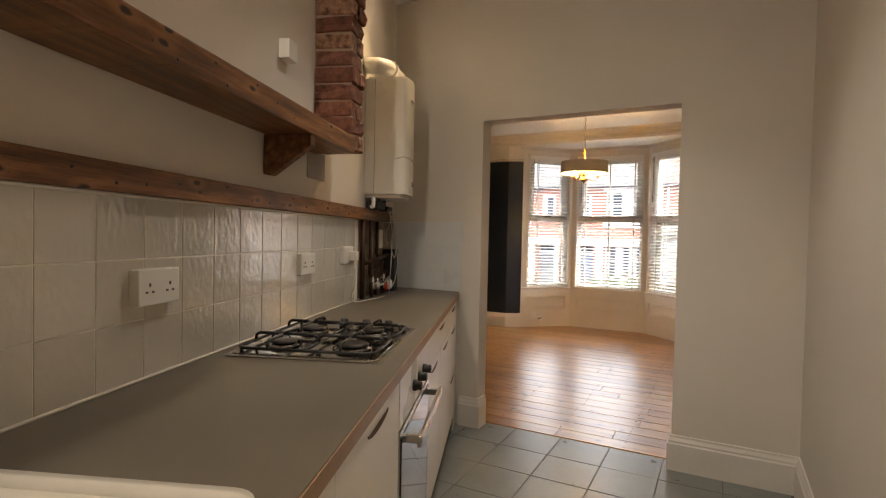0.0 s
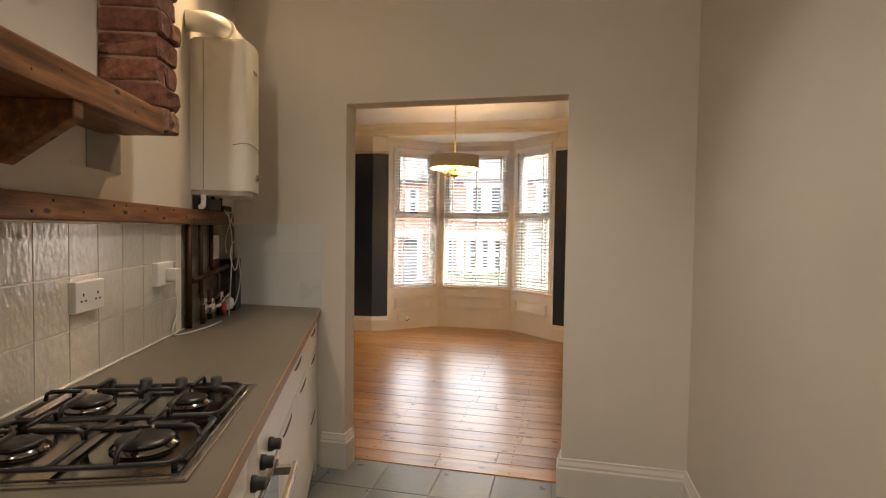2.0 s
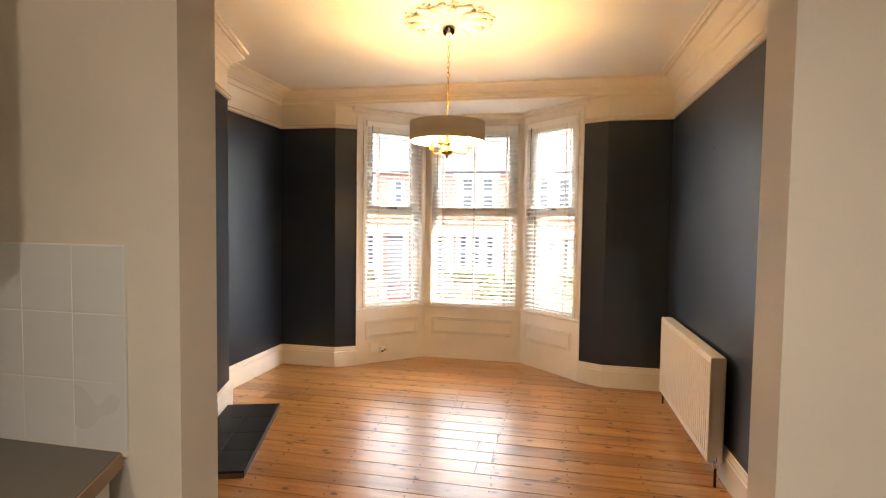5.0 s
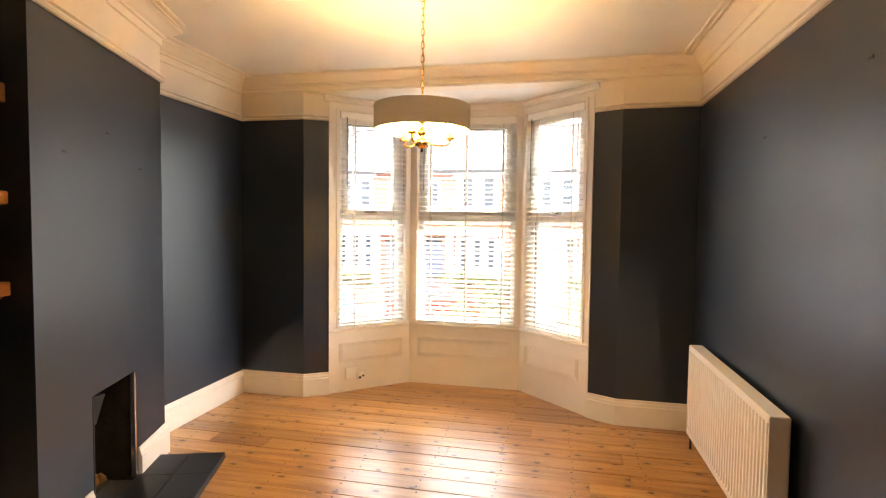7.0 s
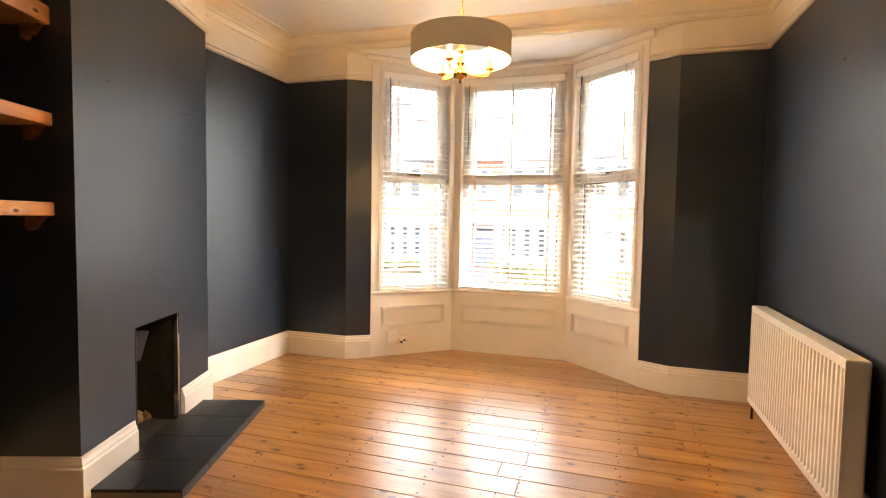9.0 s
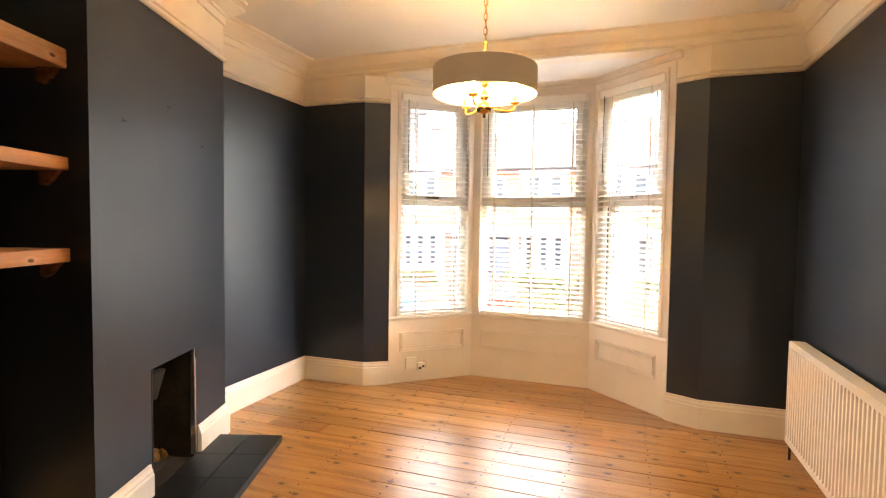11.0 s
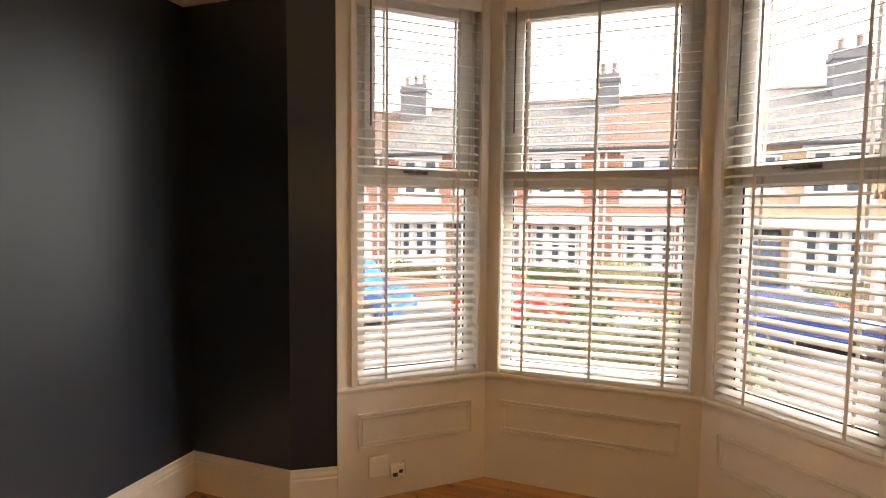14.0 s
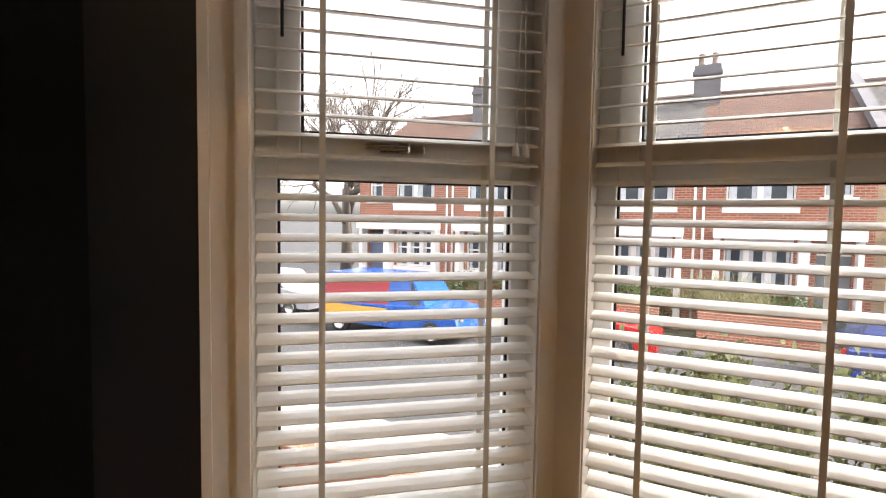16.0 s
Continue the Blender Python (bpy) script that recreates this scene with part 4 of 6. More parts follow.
def alcove_shelves():
    m = axes(ALC_NEAR, ALC_FAR)
    w = (ALC_FAR - ALC_NEAR).length
    for z, t in ((1.955, 0.075), (1.56, 0.052), (1.2, 0.055)):
        s = thing("alcove_shelf", "thick waxed pine shelf board across the dark alcove", "shelf", m, "alcove shelves")
        part("board", box_bm(0.06, w - 0.001, -0.3, -0.002, z, z + t, 0.006), ALCOVE_WOOD, s)
        for x in (w - 0.03, 0.62, 0.07):
            br_ = bmesh.new()
            poly = [(-0.2, 0), (-0.2, -0.055), (-0.215, -0.06), (-0.235, -0.05), (-0.275, 0)]
            lo = [br_.verts.new((x, a, z + b - 0.0005)) for a, b in poly]
            hi = [br_.verts.new((x + 0.028, a, z + b - 0.0005)) for a, b in poly]
            br_.faces.new(lo)
            br_.faces.new(hi[::-1])
            for i in range(5):
                br_.faces.new((lo[i], hi[i], hi[(i + 1) % 5], lo[(i + 1) % 5]))
            part("bracket", br_, RECLAIMED, s, "small dark corbel block")


alcove_shelves()


def wall_box(name, label, m, w, h, d, holes=(), mat=PLASTIC, category="socket"):
    s = thing(name, label, category, m)
    part("faceplate", box_bm(-w / 2, w / 2, -d, 0.0, -h / 2, h / 2, 0.004), mat, s)
    for x, z, a, b in holes:
        part("slot", box_bm(x - a / 2, x + a / 2, -d - 0.0012, -d + 0.001, z - b / 2, z + b / 2), DARKPLASTIC, s)
    return s


TWIN = [(x + dx, -0.012 + dz, a, b) for x in (-0.037, 0.037) for dx, dz, a, b in ((0, 0.018, 0.005, 0.009), (-0.011, 0, 0.008, 0.005), (0.011, 0, 0.008, 0.005))]
wall_box("wall_socket", "white single plug socket on the dark wall", axes((LEFT_X, 6.06), (LEFT_X, 7)) @ pose(0, 0, 0.315), 0.086, 0.086, 0.012, [(0, 0.01, 0.006, 0.01), (-0.011, -0.01, 0.008, 0.005), (0.011, -0.01, 0.008, 0.005)])
AM = axes(BAY[0], BAY[1])
wall_box("cable_box", "white blank telephone cover plate on the apron", AM @ pose(0.2, 0, 0.165), 0.1, 0.1, 0.02, category="cover plate")
js = thing("broadband_socket", "small white telephone socket with loose wires", "socket", AM @ pose(0.29, 0, 0.13))
part("body", box_bm(-0.035, 0.035, -0.035, 0.0, -0.03, 0.035, 0.005), PLASTIC, js)
part("port", box_bm(-0.025, 0.0, -0.0365, -0.034, -0.02, 0.0), DARKPLASTIC, js)
part("port", box_bm(0.006, 0.026, -0.0365, -0.034, -0.005, 0.012), DARKPLASTIC, js)
part("wire", tube([(0.02, -0.02, 0.034), (0.035, -0.028, 0.06), (0.045, -0.02, 0.04), (0.045, -0.01, -0.02)], 0.003, 6), CABLE, js)
for x, z in ((0.23, 1.8), (0.6, 1.94), (0.957, 1.795)):
    solid("wall_plug_hole", box_bm(-0.015, 0.015, -0.003, 0.001, -0.0055, 0.0055, 0.001), DARKPLASTIC, "small dark screw hole in the wall", "hole", BR @ pose(x, 0, z))
for y, z in ((5.9, 1.95), (5.02, 2.07), (4.3, 1.98)):
    solid("wall_plug_hole", box_bm(-0.015, 0.015, -0.003, 0.001, -0.0055, 0.0055, 0.001), DARKPLASTIC, "small dark screw hole in the wall", "hole", axes((RIGHT_X, y), (RIGHT_X, y - 1)) @ pose(0, 0, z))

# ---- kitchen ----
KM = axes(K0, K0 + KD)  # x along the wall, room at -y
F0, FD = Vector((0.24, 0.612)), Vector((-0.3712, 0.9286))
FM = axes(F0, F0 + FD)  # fronts of the base units, room at -y


def on_wall(s, off=0.0):
    return K0 + KD * s + KN * off


def splashback():
    w = thing("tiled_splashback", "cream glazed square wall tiles with a rippled surface", "tiles", KM, kind="structure")
    part("tile_bed", box_bm(-2.2, 2.054, -0.0121, 0.0, 0.9, 1.372), PALE_GROUT, w)
    t = 0.1495
    me = mesh_of("tile", box_bm(0.0007, t - 0.0007, -0.011, -0.0042, 0.0007, t + 0.0008, 0.0014), GLAZE)
    r = random.Random(12)
    for j, z in enumerate((0.912, 1.063, 1.216)):
        for i in range(-15, 14):
            s = 0.052 + i * t
            if s + t < 2.06:
                piece("tile", me, w, pose(s, -0.003, z, r.uniform(-0.15, 0.15), 0, 0.45 + r.uniform(-0.15, 0.15)))
    d = thing("tiled_upstand", "white painted square tiles beside the doorway", "tiles", axes((-1.36, DOOR_Y0), (0, DOOR_Y0)), kind="structure")
    part("tile_bed", box_bm(0.005, 0.578, -0.0085, 0.0, 0.9, 1.385), PALE_GROUT, d)
    for j, z in enumerate((0.914, 1.071, 1.228)):
        for i in range(4):
            a = 0.012 + i * 0.1425 + (0.0 if i else -0.006)
            part("tile", box_bm(a + 0.001, a + 0.1415, -0.0095, -0.0042, z + 0.001, z + 0.1555, 0.0015), FLATGLAZE, d, m=pose(0, 0, 0, 0, 0, 0))


splashback()


def worktop():
    w = thing("worktop", "grey-brown laminate worktop with a bare brown front edge", "worktop")
    a, b = F0 + FD * -1.3 + Vector((0.9286, 0.3712)) * 0.022, F0 + FD * 2.868 + Vector((0.9286, 0.3712)) * 0.022
    b = Vector((a.x + (b.x - a.x) * (DOOR_Y0 - 0.001 - a.y) / (b.y - a.y), DOOR_Y0 - 0.001))
    c, d = on_wall(2.886, 0.001), on_wall(-1.5, 0.001)
    bm = bmesh.new()
    bm_prism(bm, [tuple(a), tuple(b), (c.x, DOOR_Y0 - 0.001), tuple(d)], 0.872, 0.91)
    part("top", bm, WORKTOP, w)
    m = axes(a, b)
    part("front_edge", box_bm(0, (b - a).length - 0.002, -0.004, -0.0003, 0.8725, 0.9085, 0.001), EDGE, w, "worn brown front edge", m)
    part("sealant", tube([(*on_wall(-1.4, 0.016), 0.9125), (*on_wall(2.07, 0.016), 0.9125)], 0.004, 6), PALE_GROUT, w, "white sealant bead")


worktop()


def front(parent, name, s0, s1, z0, z1, slot=None, y=-0.001):
    d = part(name, box_bm(s0 + 0.0015, s1 - 0.0015, y - 0.018, y, z0 + 0.0015, z1 - 0.0015, 0.002), UNIT, parent)
    if slot:
        c, z = slot
        bm = bmesh.new()
        n, hw, hh = 14, 0.1, 0.008
        top = [(c + hw * math.cos(math.pi * k / n), z + 0.006) for k in range(n + 1)]
        low = [(c + hw * math.cos(math.pi * k / n), z + 0.006 - hh * 2 * math.sin(math.pi * k / n)) for k in range(1, n)]
        lo = [bm.verts.new((x, y - 0.0195, zz)) for x, zz in [top[0], *low, top[-1]]]
        bm.faces.new(lo)
        ring = [(x, y - 0.0185, zz) for x, zz in [top[0], *low, top[-1]]]
        bm_tube(bm, ring, 0.0022, 5)
        part("handle_recess", bm, SLOT, d, "dark scooped finger pull")
    return d


def base_units():
    runs = [("base_cabinet", -1.25, 0.2, [("door", -1.25, -0.52, 0.12, 0.868, None), ("door", -0.52, 0.2, 0.12, 0.868, (-0.1, 0.83))]),
            ("base_cabinet", 0.2, 0.79, [("door", 0.2, 0.79, 0.12, 0.868, (0.53, 0.833))]),
            ("base_cabinet", 1.4, 2.28, [("drawer_front", 1.4, 2.28, 0.735, 0.868, (1.88, 0.838)), ("door", 1.4, 1.84, 0.12, 0.732, (1.6, 0.702)), ("door", 1.84, 2.28, 0.12, 0.732, (2.06, 0.702))]),
            ("base_cabinet", 2.28, 2.72, [("drawer_front", 2.28, 2.72, 0.735, 0.868, (2.5, 0.838)), ("drawer_front", 2.28, 2.72, 0.44, 0.732, (2.5, 0.702)), ("drawer_front", 2.28, 2.72, 0.12, 0.437, (2.5, 0.405))])]
    for nm, s0, s1, fronts in runs:
        c = thing(nm, "cream-white base cabinet with scooped finger pulls", "cabinet", FM, "kitchen base cabinets")
        part("body", box_bm(s0 + 0.001, s1 - 0.001, 0.0, 0.42, 0.12, 0.8715), UNIT, c)
        part("plinth", box_bm(s0 + 0.001, s1 - 0.001, 0.03, 0.06, 0.0, 0.119), PLINTH, c)
        for f in fronts:
            front(c, *f)
    e = thing("end_filler", "narrow cream-white filler panel against the wall", "panel", FM)
    part("panel", box_bm(2.722, 2.815, -0.012, 0.0, 0.0, 0.8715), UNIT, e)
    o = thing("oven", "built-in oven with white fascia and black glass door", "oven", FM)
    part("body", box_bm(0.795, 1.395, 0.0, 0.42, 0.12, 0.871), UNIT, o)
    part("fascia", box_bm(0.795, 1.395, -0.02, -0.001, 0.715, 0.87, 0.002), ENAMEL, o, "white oven fascia")
    for s in (1.03, 1.14, 1.25):
        k = bmesh.new()
        mm = pose(s, -0.02, 0.785, 90)
        bm_lathe(k, [(0.019, 0.0), (0.019, 0.01), (0.015, 0.014), (0.015, 0.028), (0.012, 0.031)], 18)
        bmesh.ops.transform(k, matrix=mm, verts=k.verts)
        part("knob", k, DARKPLASTIC, o, "black control knob")
    part("door", box_bm(0.797, 1.393, -0.022, -0.001, 0.14, 0.708, 0.003), STEEL, o)
    part("door_glass", box_bm(0.812, 1.378, -0.0255, -0.0225, 0.155, 0.69, 0.001), OVENGLASS, o, "black oven door glass")
    h = part("handle", box_bm(0.83, 1.36, -0.082, -0.068, 0.655, 0.69, 0.004), STEEL, o, "pale metal oven handle")
    for s in (0.845, 1.33):
        part("handle_post", box_bm(s, s + 0.02, -0.068, -0.0255, 0.662, 0.684), STEEL, h)
    part("plinth", box_bm(0.796, 1.394, 0.03, 0.06, 0.0, 0.119), PLINTH, o)


base_units()


def hob():
    u, v = Vector((-0.3535, 0.9354)), Vector((0.9354, 0.3535))
    near_left = Vector((-0.543, 1.157))
    m = Matrix(((u.x, -v.x, 0, near_left.x + v.x * 0.485), (u.y, -v.y, 0, near_left.y + v.y * 0.485), (0, 0, 1, 0.9105), (0, 0, 0, 1)))
    # local x runs along the worktop, y from the front edge back to the wall
    h = thing("gas_hob", "four-burner stainless steel gas hob with black pan supports", "hob", m)
    L, D = 0.577, 0.485
    bm = bmesh.new()
    bm_box(bm, 0, L, 0, D, 0.0, 0.006, bevel=0.003)
    part("rim", bm, STEEL, h)
    bm = bmesh.new()
    bm_box(bm, 0.018, L - 0.018, 0.018, D - 0.018, 0.0062, 0.0085, bevel=0.001)
    part("tray", bm, HOBTOP, h)
    burners = [(0.15, 0.13, 0.048), (0.15, 0.36, 0.036), (0.405, 0.13, 0.036), (0.405, 0.36, 0.042)]
    for x, y, r in burners:
        b = part("burner", lathe([(r + 0.014, 0.0086), (r + 0.015, 0.012), (r + 0.006, 0.015), (r + 0.003, 0.02)], 28, (x, y, 0)), HOBTOP, h)
        part("burner_cap", lathe([(r + 0.004, 0.0202), (r + 0.006, 0.024), (r * 0.95, 0.028), (r * 0.3, 0.0285)], 28, (x, y, 0)), IRON, b)
        part("spark_pin", tube([(x + r + 0.016, y + 0.01, 0.0086), (x + r + 0.016, y + 0.01, 0.027)], 0.0025, 6), PLASTIC, b)
    for x0, x1 in ((0.028, 0.272), (0.284, 0.525)):
        g = bmesh.new()
        y0, y1, zb, zt, r = 0.026, D - 0.026, 0.022, 0.047, 0.0052
        loop = [(x0, y0 + 0.02, zb), (x0, y1 - 0.02, zb), (x0 + 0.02, y1, zb), (x1 - 0.02, y1, zb), (x1, y1 - 0.02, zb), (x1, y0 + 0.02, zb), (x1 - 0.02, y0, zb), (x0 + 0.02, y0, zb)]
        bm_tube(g, loop, r, 7, True)
        bm_tube(g, [(x0, D / 2, zb), (x1, D / 2, zb)], r, 7)
        for x, y, br in burners:
            if not x0 < x < x1:
                continue
            for dx, dy in ((1, 0), (-1, 0), (0, 1), (0, -1)):
                ex = (x1 if dx > 0 else x0) if dx else x
                ey = ((y1 if y > D / 2 else D / 2) if dy > 0 else (D / 2 if y > D / 2 else y0)) if dy else y
                e = Vector((ex, ey, zb))
                c = Vector((x, y, zt))
                dd = (c - e)
                pts = [e, e + Vector((dd.x * 0.04, dd.y * 0.04, (zt - zb) * 0.75)), e + Vector((dd.x * 0.14, dd.y * 0.14, zt - zb)), c - Vector((dx, dy, 0)) * -br * 0.45]
                bm_tube(g, pts, r, 7)
        for fx in (x0 + 0.015, x1 - 0.015):
            for fy in (y0 + 0.01, y1 - 0.01):
                bm_tube(g, [(fx, fy, 0.0086), (fx, fy, zb)], 0.006, 6)
        part("pan_support", g, IRON, h, "black cast pan support")
    for k in range(4):
        part("control_knob", lathe([(0.019, 0.0), (0.019, 0.01), (0.016, 0.014), (0.015, 0.03), (0.012, 0.032)], 20, (L - 0.05, 0.1 + k * 0.09, 0.0086)), DARKPLASTIC, h, "black hob knob")


hob()


def sink():
    p = Vector((-0.04, 0.455))
    m = axes(p, p + FD)
    s = thing("sink", "white ceramic inset sink rim with rounded corners", "sink", m)
    bm = bmesh.new()
    outer, inner = [], []
    for cx, cy, a0 in ((0.0, -0.25, 270), (0.0, 0.16, 0), (-0.8, 0.16, 90), (-0.8, -0.25, 180)):
        for k in range(7):
            a = radians(a0 + k * 15)
            outer.append((cx + 0.05 * math.cos(a), cy + 0.05 * math.sin(a)))
            inner.append((cx + 0.02 * math.cos(a), cy + 0.02 * math.sin(a)))
    rows = [[(x, y, 0.9105) for x, y in outer], [(x, y, 0.924) for x, y in outer], [(x, y, 0.926) for x, y in inner], [(x, y, 0.912) for x, y in inner]]
    vs = [[bm.verts.new(c) for c in r] for r in rows]
    k = len(outer)
    for a, b in zip(vs, vs[1:]):
        for i in range(k):
            bm.faces.new((a[i], a[(i + 1) % k], b[(i + 1) % k], b[i])).smooth = True
    part("rim", bm, ENAMEL, s)
    base = bmesh.new()
    base.faces.new([base.verts.new((x, y, 0.9122)) for x, y in inner])
    part("drainer", base, ENAMEL, s, "flat white draining surface")


sink()


def kitchen_shelves():
    b = thing("shelf_batten", "long reclaimed dark pine ledge above the tiles", "shelf", KM)
    part("board", box_bm(-2.2, 2.72, -0.045, -0.001, 1.3735, 1.44, 0.004), RECLAIMED, b)
    part("paint_bead", tube([(-2.15, -0.0165, 1.3695), (2.05, -0.0165, 1.3695)], 0.0042, 6), PALE_GROUT, b, "thin white filler bead")
    r = random.Random(5)
    for i in range(26):
        x = -0.4 + i * 0.12 + r.uniform(-0.03, 0.03)
        part("nail", lathe([(0.0045, 0), (0.003, 0.002)], 8), IRON, b, m=pose(x, -0.0452, 1.3735 + r.uniform(0.015, 0.055), 90))
    s = thing("kitchen_shelf", "thick reclaimed dark pine shelf on angled brackets", "shelf", KM)
    part("board", box_bm(-2.2, 1.44, -0.192, -0.001, 1.648, 1.725, 0.006), RECLAIMED, s)
    for i in range(18):
        x = -0.75 + i * 0.122 + r.uniform(-0.05, 0.05)
        part("nail_hole", lathe([(r.uniform(0.0025, 0.0055), 0), (0.002, 0.0008)], 7), IRON, s, m=pose(x, -0.1922, 1.648 + r.uniform(0.012, 0.065), 90))
    for x in (0.99, -0.35, -1.6):
        bm = bmesh.new()
        poly = [(-0.001, 0), (-0.001, -0.145), (-0.032, -0.15), (-0.185, -0.04), (-0.185, 0)]
        lo = [bm.verts.new((x - 0.02, a, 1.6475 + c)) for a, c in poly]
        hi = [bm.verts.new((x + 0.02, a, 1.6475 + c)) for a, c in poly]
        bm.faces.new(lo)
        bm.faces.new(hi[::-1])
        for i in range(5):
            bm.faces.new((lo[i], hi[i], hi[(i + 1) % 5], lo[(i + 1) % 5]))
        bmesh.ops.bevel(bm, geom=bm.edges[:], offset=0.003, segments=1, affect="EDGES")
        part("bracket", bm, RECLAIMED, s)


kitchen_shelves()


def brick_pier():
    p = thing("brick_pier", "exposed rough red brick pier corbelled from the wall", "brick pier", KM)
    s0, s1, d, z0 = 1.42, 1.575, 0.185, 1.665
    part("mortar_core", box_bm(s0 + 0.012, s1 - 0.012, -d + 0.012, -0.001, z0 + 0.01, HIGH - 0.001), MORTAR, p)
    r = random.Random(21)
    z, row = z0, 0
    while z < HIGH - 0.06:
        h = 0.066
        cuts = [s0, s1] if row % 2 else [s0, s0 + 0.072, s1]
        for a, b in zip(cuts, cuts[1:]):
            t = bmesh.new()
            bm_box(t, a + 0.005, b - 0.005, -d + r.uniform(-0.009, 0.009), -0.003, z + 0.001, z + h + 0.004)
            bmesh.ops.subdivide_edges(t, edges=t.edges[:], cuts=1, use_grid_fill=True)
            for v in t.verts:
                v.co += Vector([r.uniform(-0.0045, 0.0045) for _ in range(3)])
                v.co.y = min(v.co.y, -0.002)
            bmesh.ops.bevel(t, geom=[e for e in t.edges if e.calc_face_angle(0) > 0.9], offset=0.006, segments=1, affect="EDGES")
            part("brick", t, OLDBRICK, p)
        z, row = z + 0.075, row + 1


brick_pier()
# thin grey rectangle below the pier, darker than the cream wall
patch = thing("grey_pier_patch", "thin grey patch on the wall beneath the brick pier", "wall patch", KM, kind="structure")
part("plaster", box_bm(1.36, 1.56, -0.004, 0.0, 1.535, 1.66, 0.0015), surface("mid_grey_patch", (0.36, 0.33, 0.29), 0.9, vary=0.12, big=9, fine=60, relief=0.2), patch)


def boiler():
    b = thing("wall_boiler", "white wall-hung gas boiler with a curved front", "boiler", KM)
    s0, s1, z0, z1 = 2.19, 2.61, 1.53, 2.225
    prof = [(0.0, 0.0), (0.0, -0.232), (0.006, -0.244), (0.02, -0.253), (0.05, -0.26), (0.12, -0.26), (0.22, -0.25), (0.32, -0.228), (0.39, -0.195), (0.415, -0.16), (0.42, 0.0)]
    zc = 1.745
    up = bmesh.new()
    bm_prism(up, [(s0 + x, y - 0.001) for x, y in prof], z0, z1)
    bmesh.ops.bevel(up, geom=[e for e in up.edges if all(abs(v.co.z - z1) < 1e-4 for v in e.verts)], offset=0.012, segments=3, affect="EDGES")
    case = part("casing", up, ENAMEL, b)
    part("joint", tube([(s0 - 0.0005, -0.19, zc - 0.006), *[(s0 + x, y - 0.0015, zc + 0.004 - 0.012 * x / 0.4) for x, y in prof[1:-1]]], 0.0016, 5), SLOT, b, "dark joint of the front cover")
    part("back_seam", box_bm(s0 - 0.0012, s0 + 0.001, -0.061, -0.0595, z0 + 0.001, z1 - 0.014), SLOT, b)
    part("badge", box_bm(s0 + 0.08, s0 + 0.15, -0.2635, -0.2605, 2.09, 2.105, 0.001), STEEL, b, "small grey plain badge")
    k = bmesh.new()
    bm_lathe(k, [(0.016, 0), (0.016, 0.008), (0.01, 0.012)], 16)
    bmesh.ops.transform(k, matrix=pose(s0 + 0.14, -0.26, 1.6, 90), verts=k.verts)
    part("dial", k, STEEL, case)
    bm = bmesh.new()
    bm_prism(bm, [(s0 + 0.02 + x * 0.9, y * 0.9) for x, y in prof], z0 - 0.022, z0 - 0.0005)
    part("base_tray", bm, PLASTIC, b)
    run = [(s0 + 0.31, -0.14, z1 - 0.01), (s0 + 0.31, -0.14, z1 + 0.02), (s0 + 0.295, -0.138, z1 + 0.045), (s0 + 0.26, -0.135, z1 + 0.056), (s0 + 0.1, -0.13, z1 + 0.058), (s0 + 0.02, -0.12, z1 + 0.058), (s0 - 0.015, -0.085, z1 + 0.058), (s0 - 0.025, -0.001, z1 + 0.058)]
    f = part("flue", tube(run, 0.047, 20), PLASTIC, b, "white curved flue pipe")
    for x in (0.24, 0.07):
        part("flue_collar", tube([(s0 + x, -0.134, z1 + 0.057), (s0 + x - 0.02, -0.1335, z1 + 0.057)], 0.051, 20), PLASTIC, f)


boiler()


PK = KM @ Matrix.Translation((2.05 - 2.12 * 0.88, 0, 0)) @ Matrix.Diagonal((0.88, 1, 1, 1))


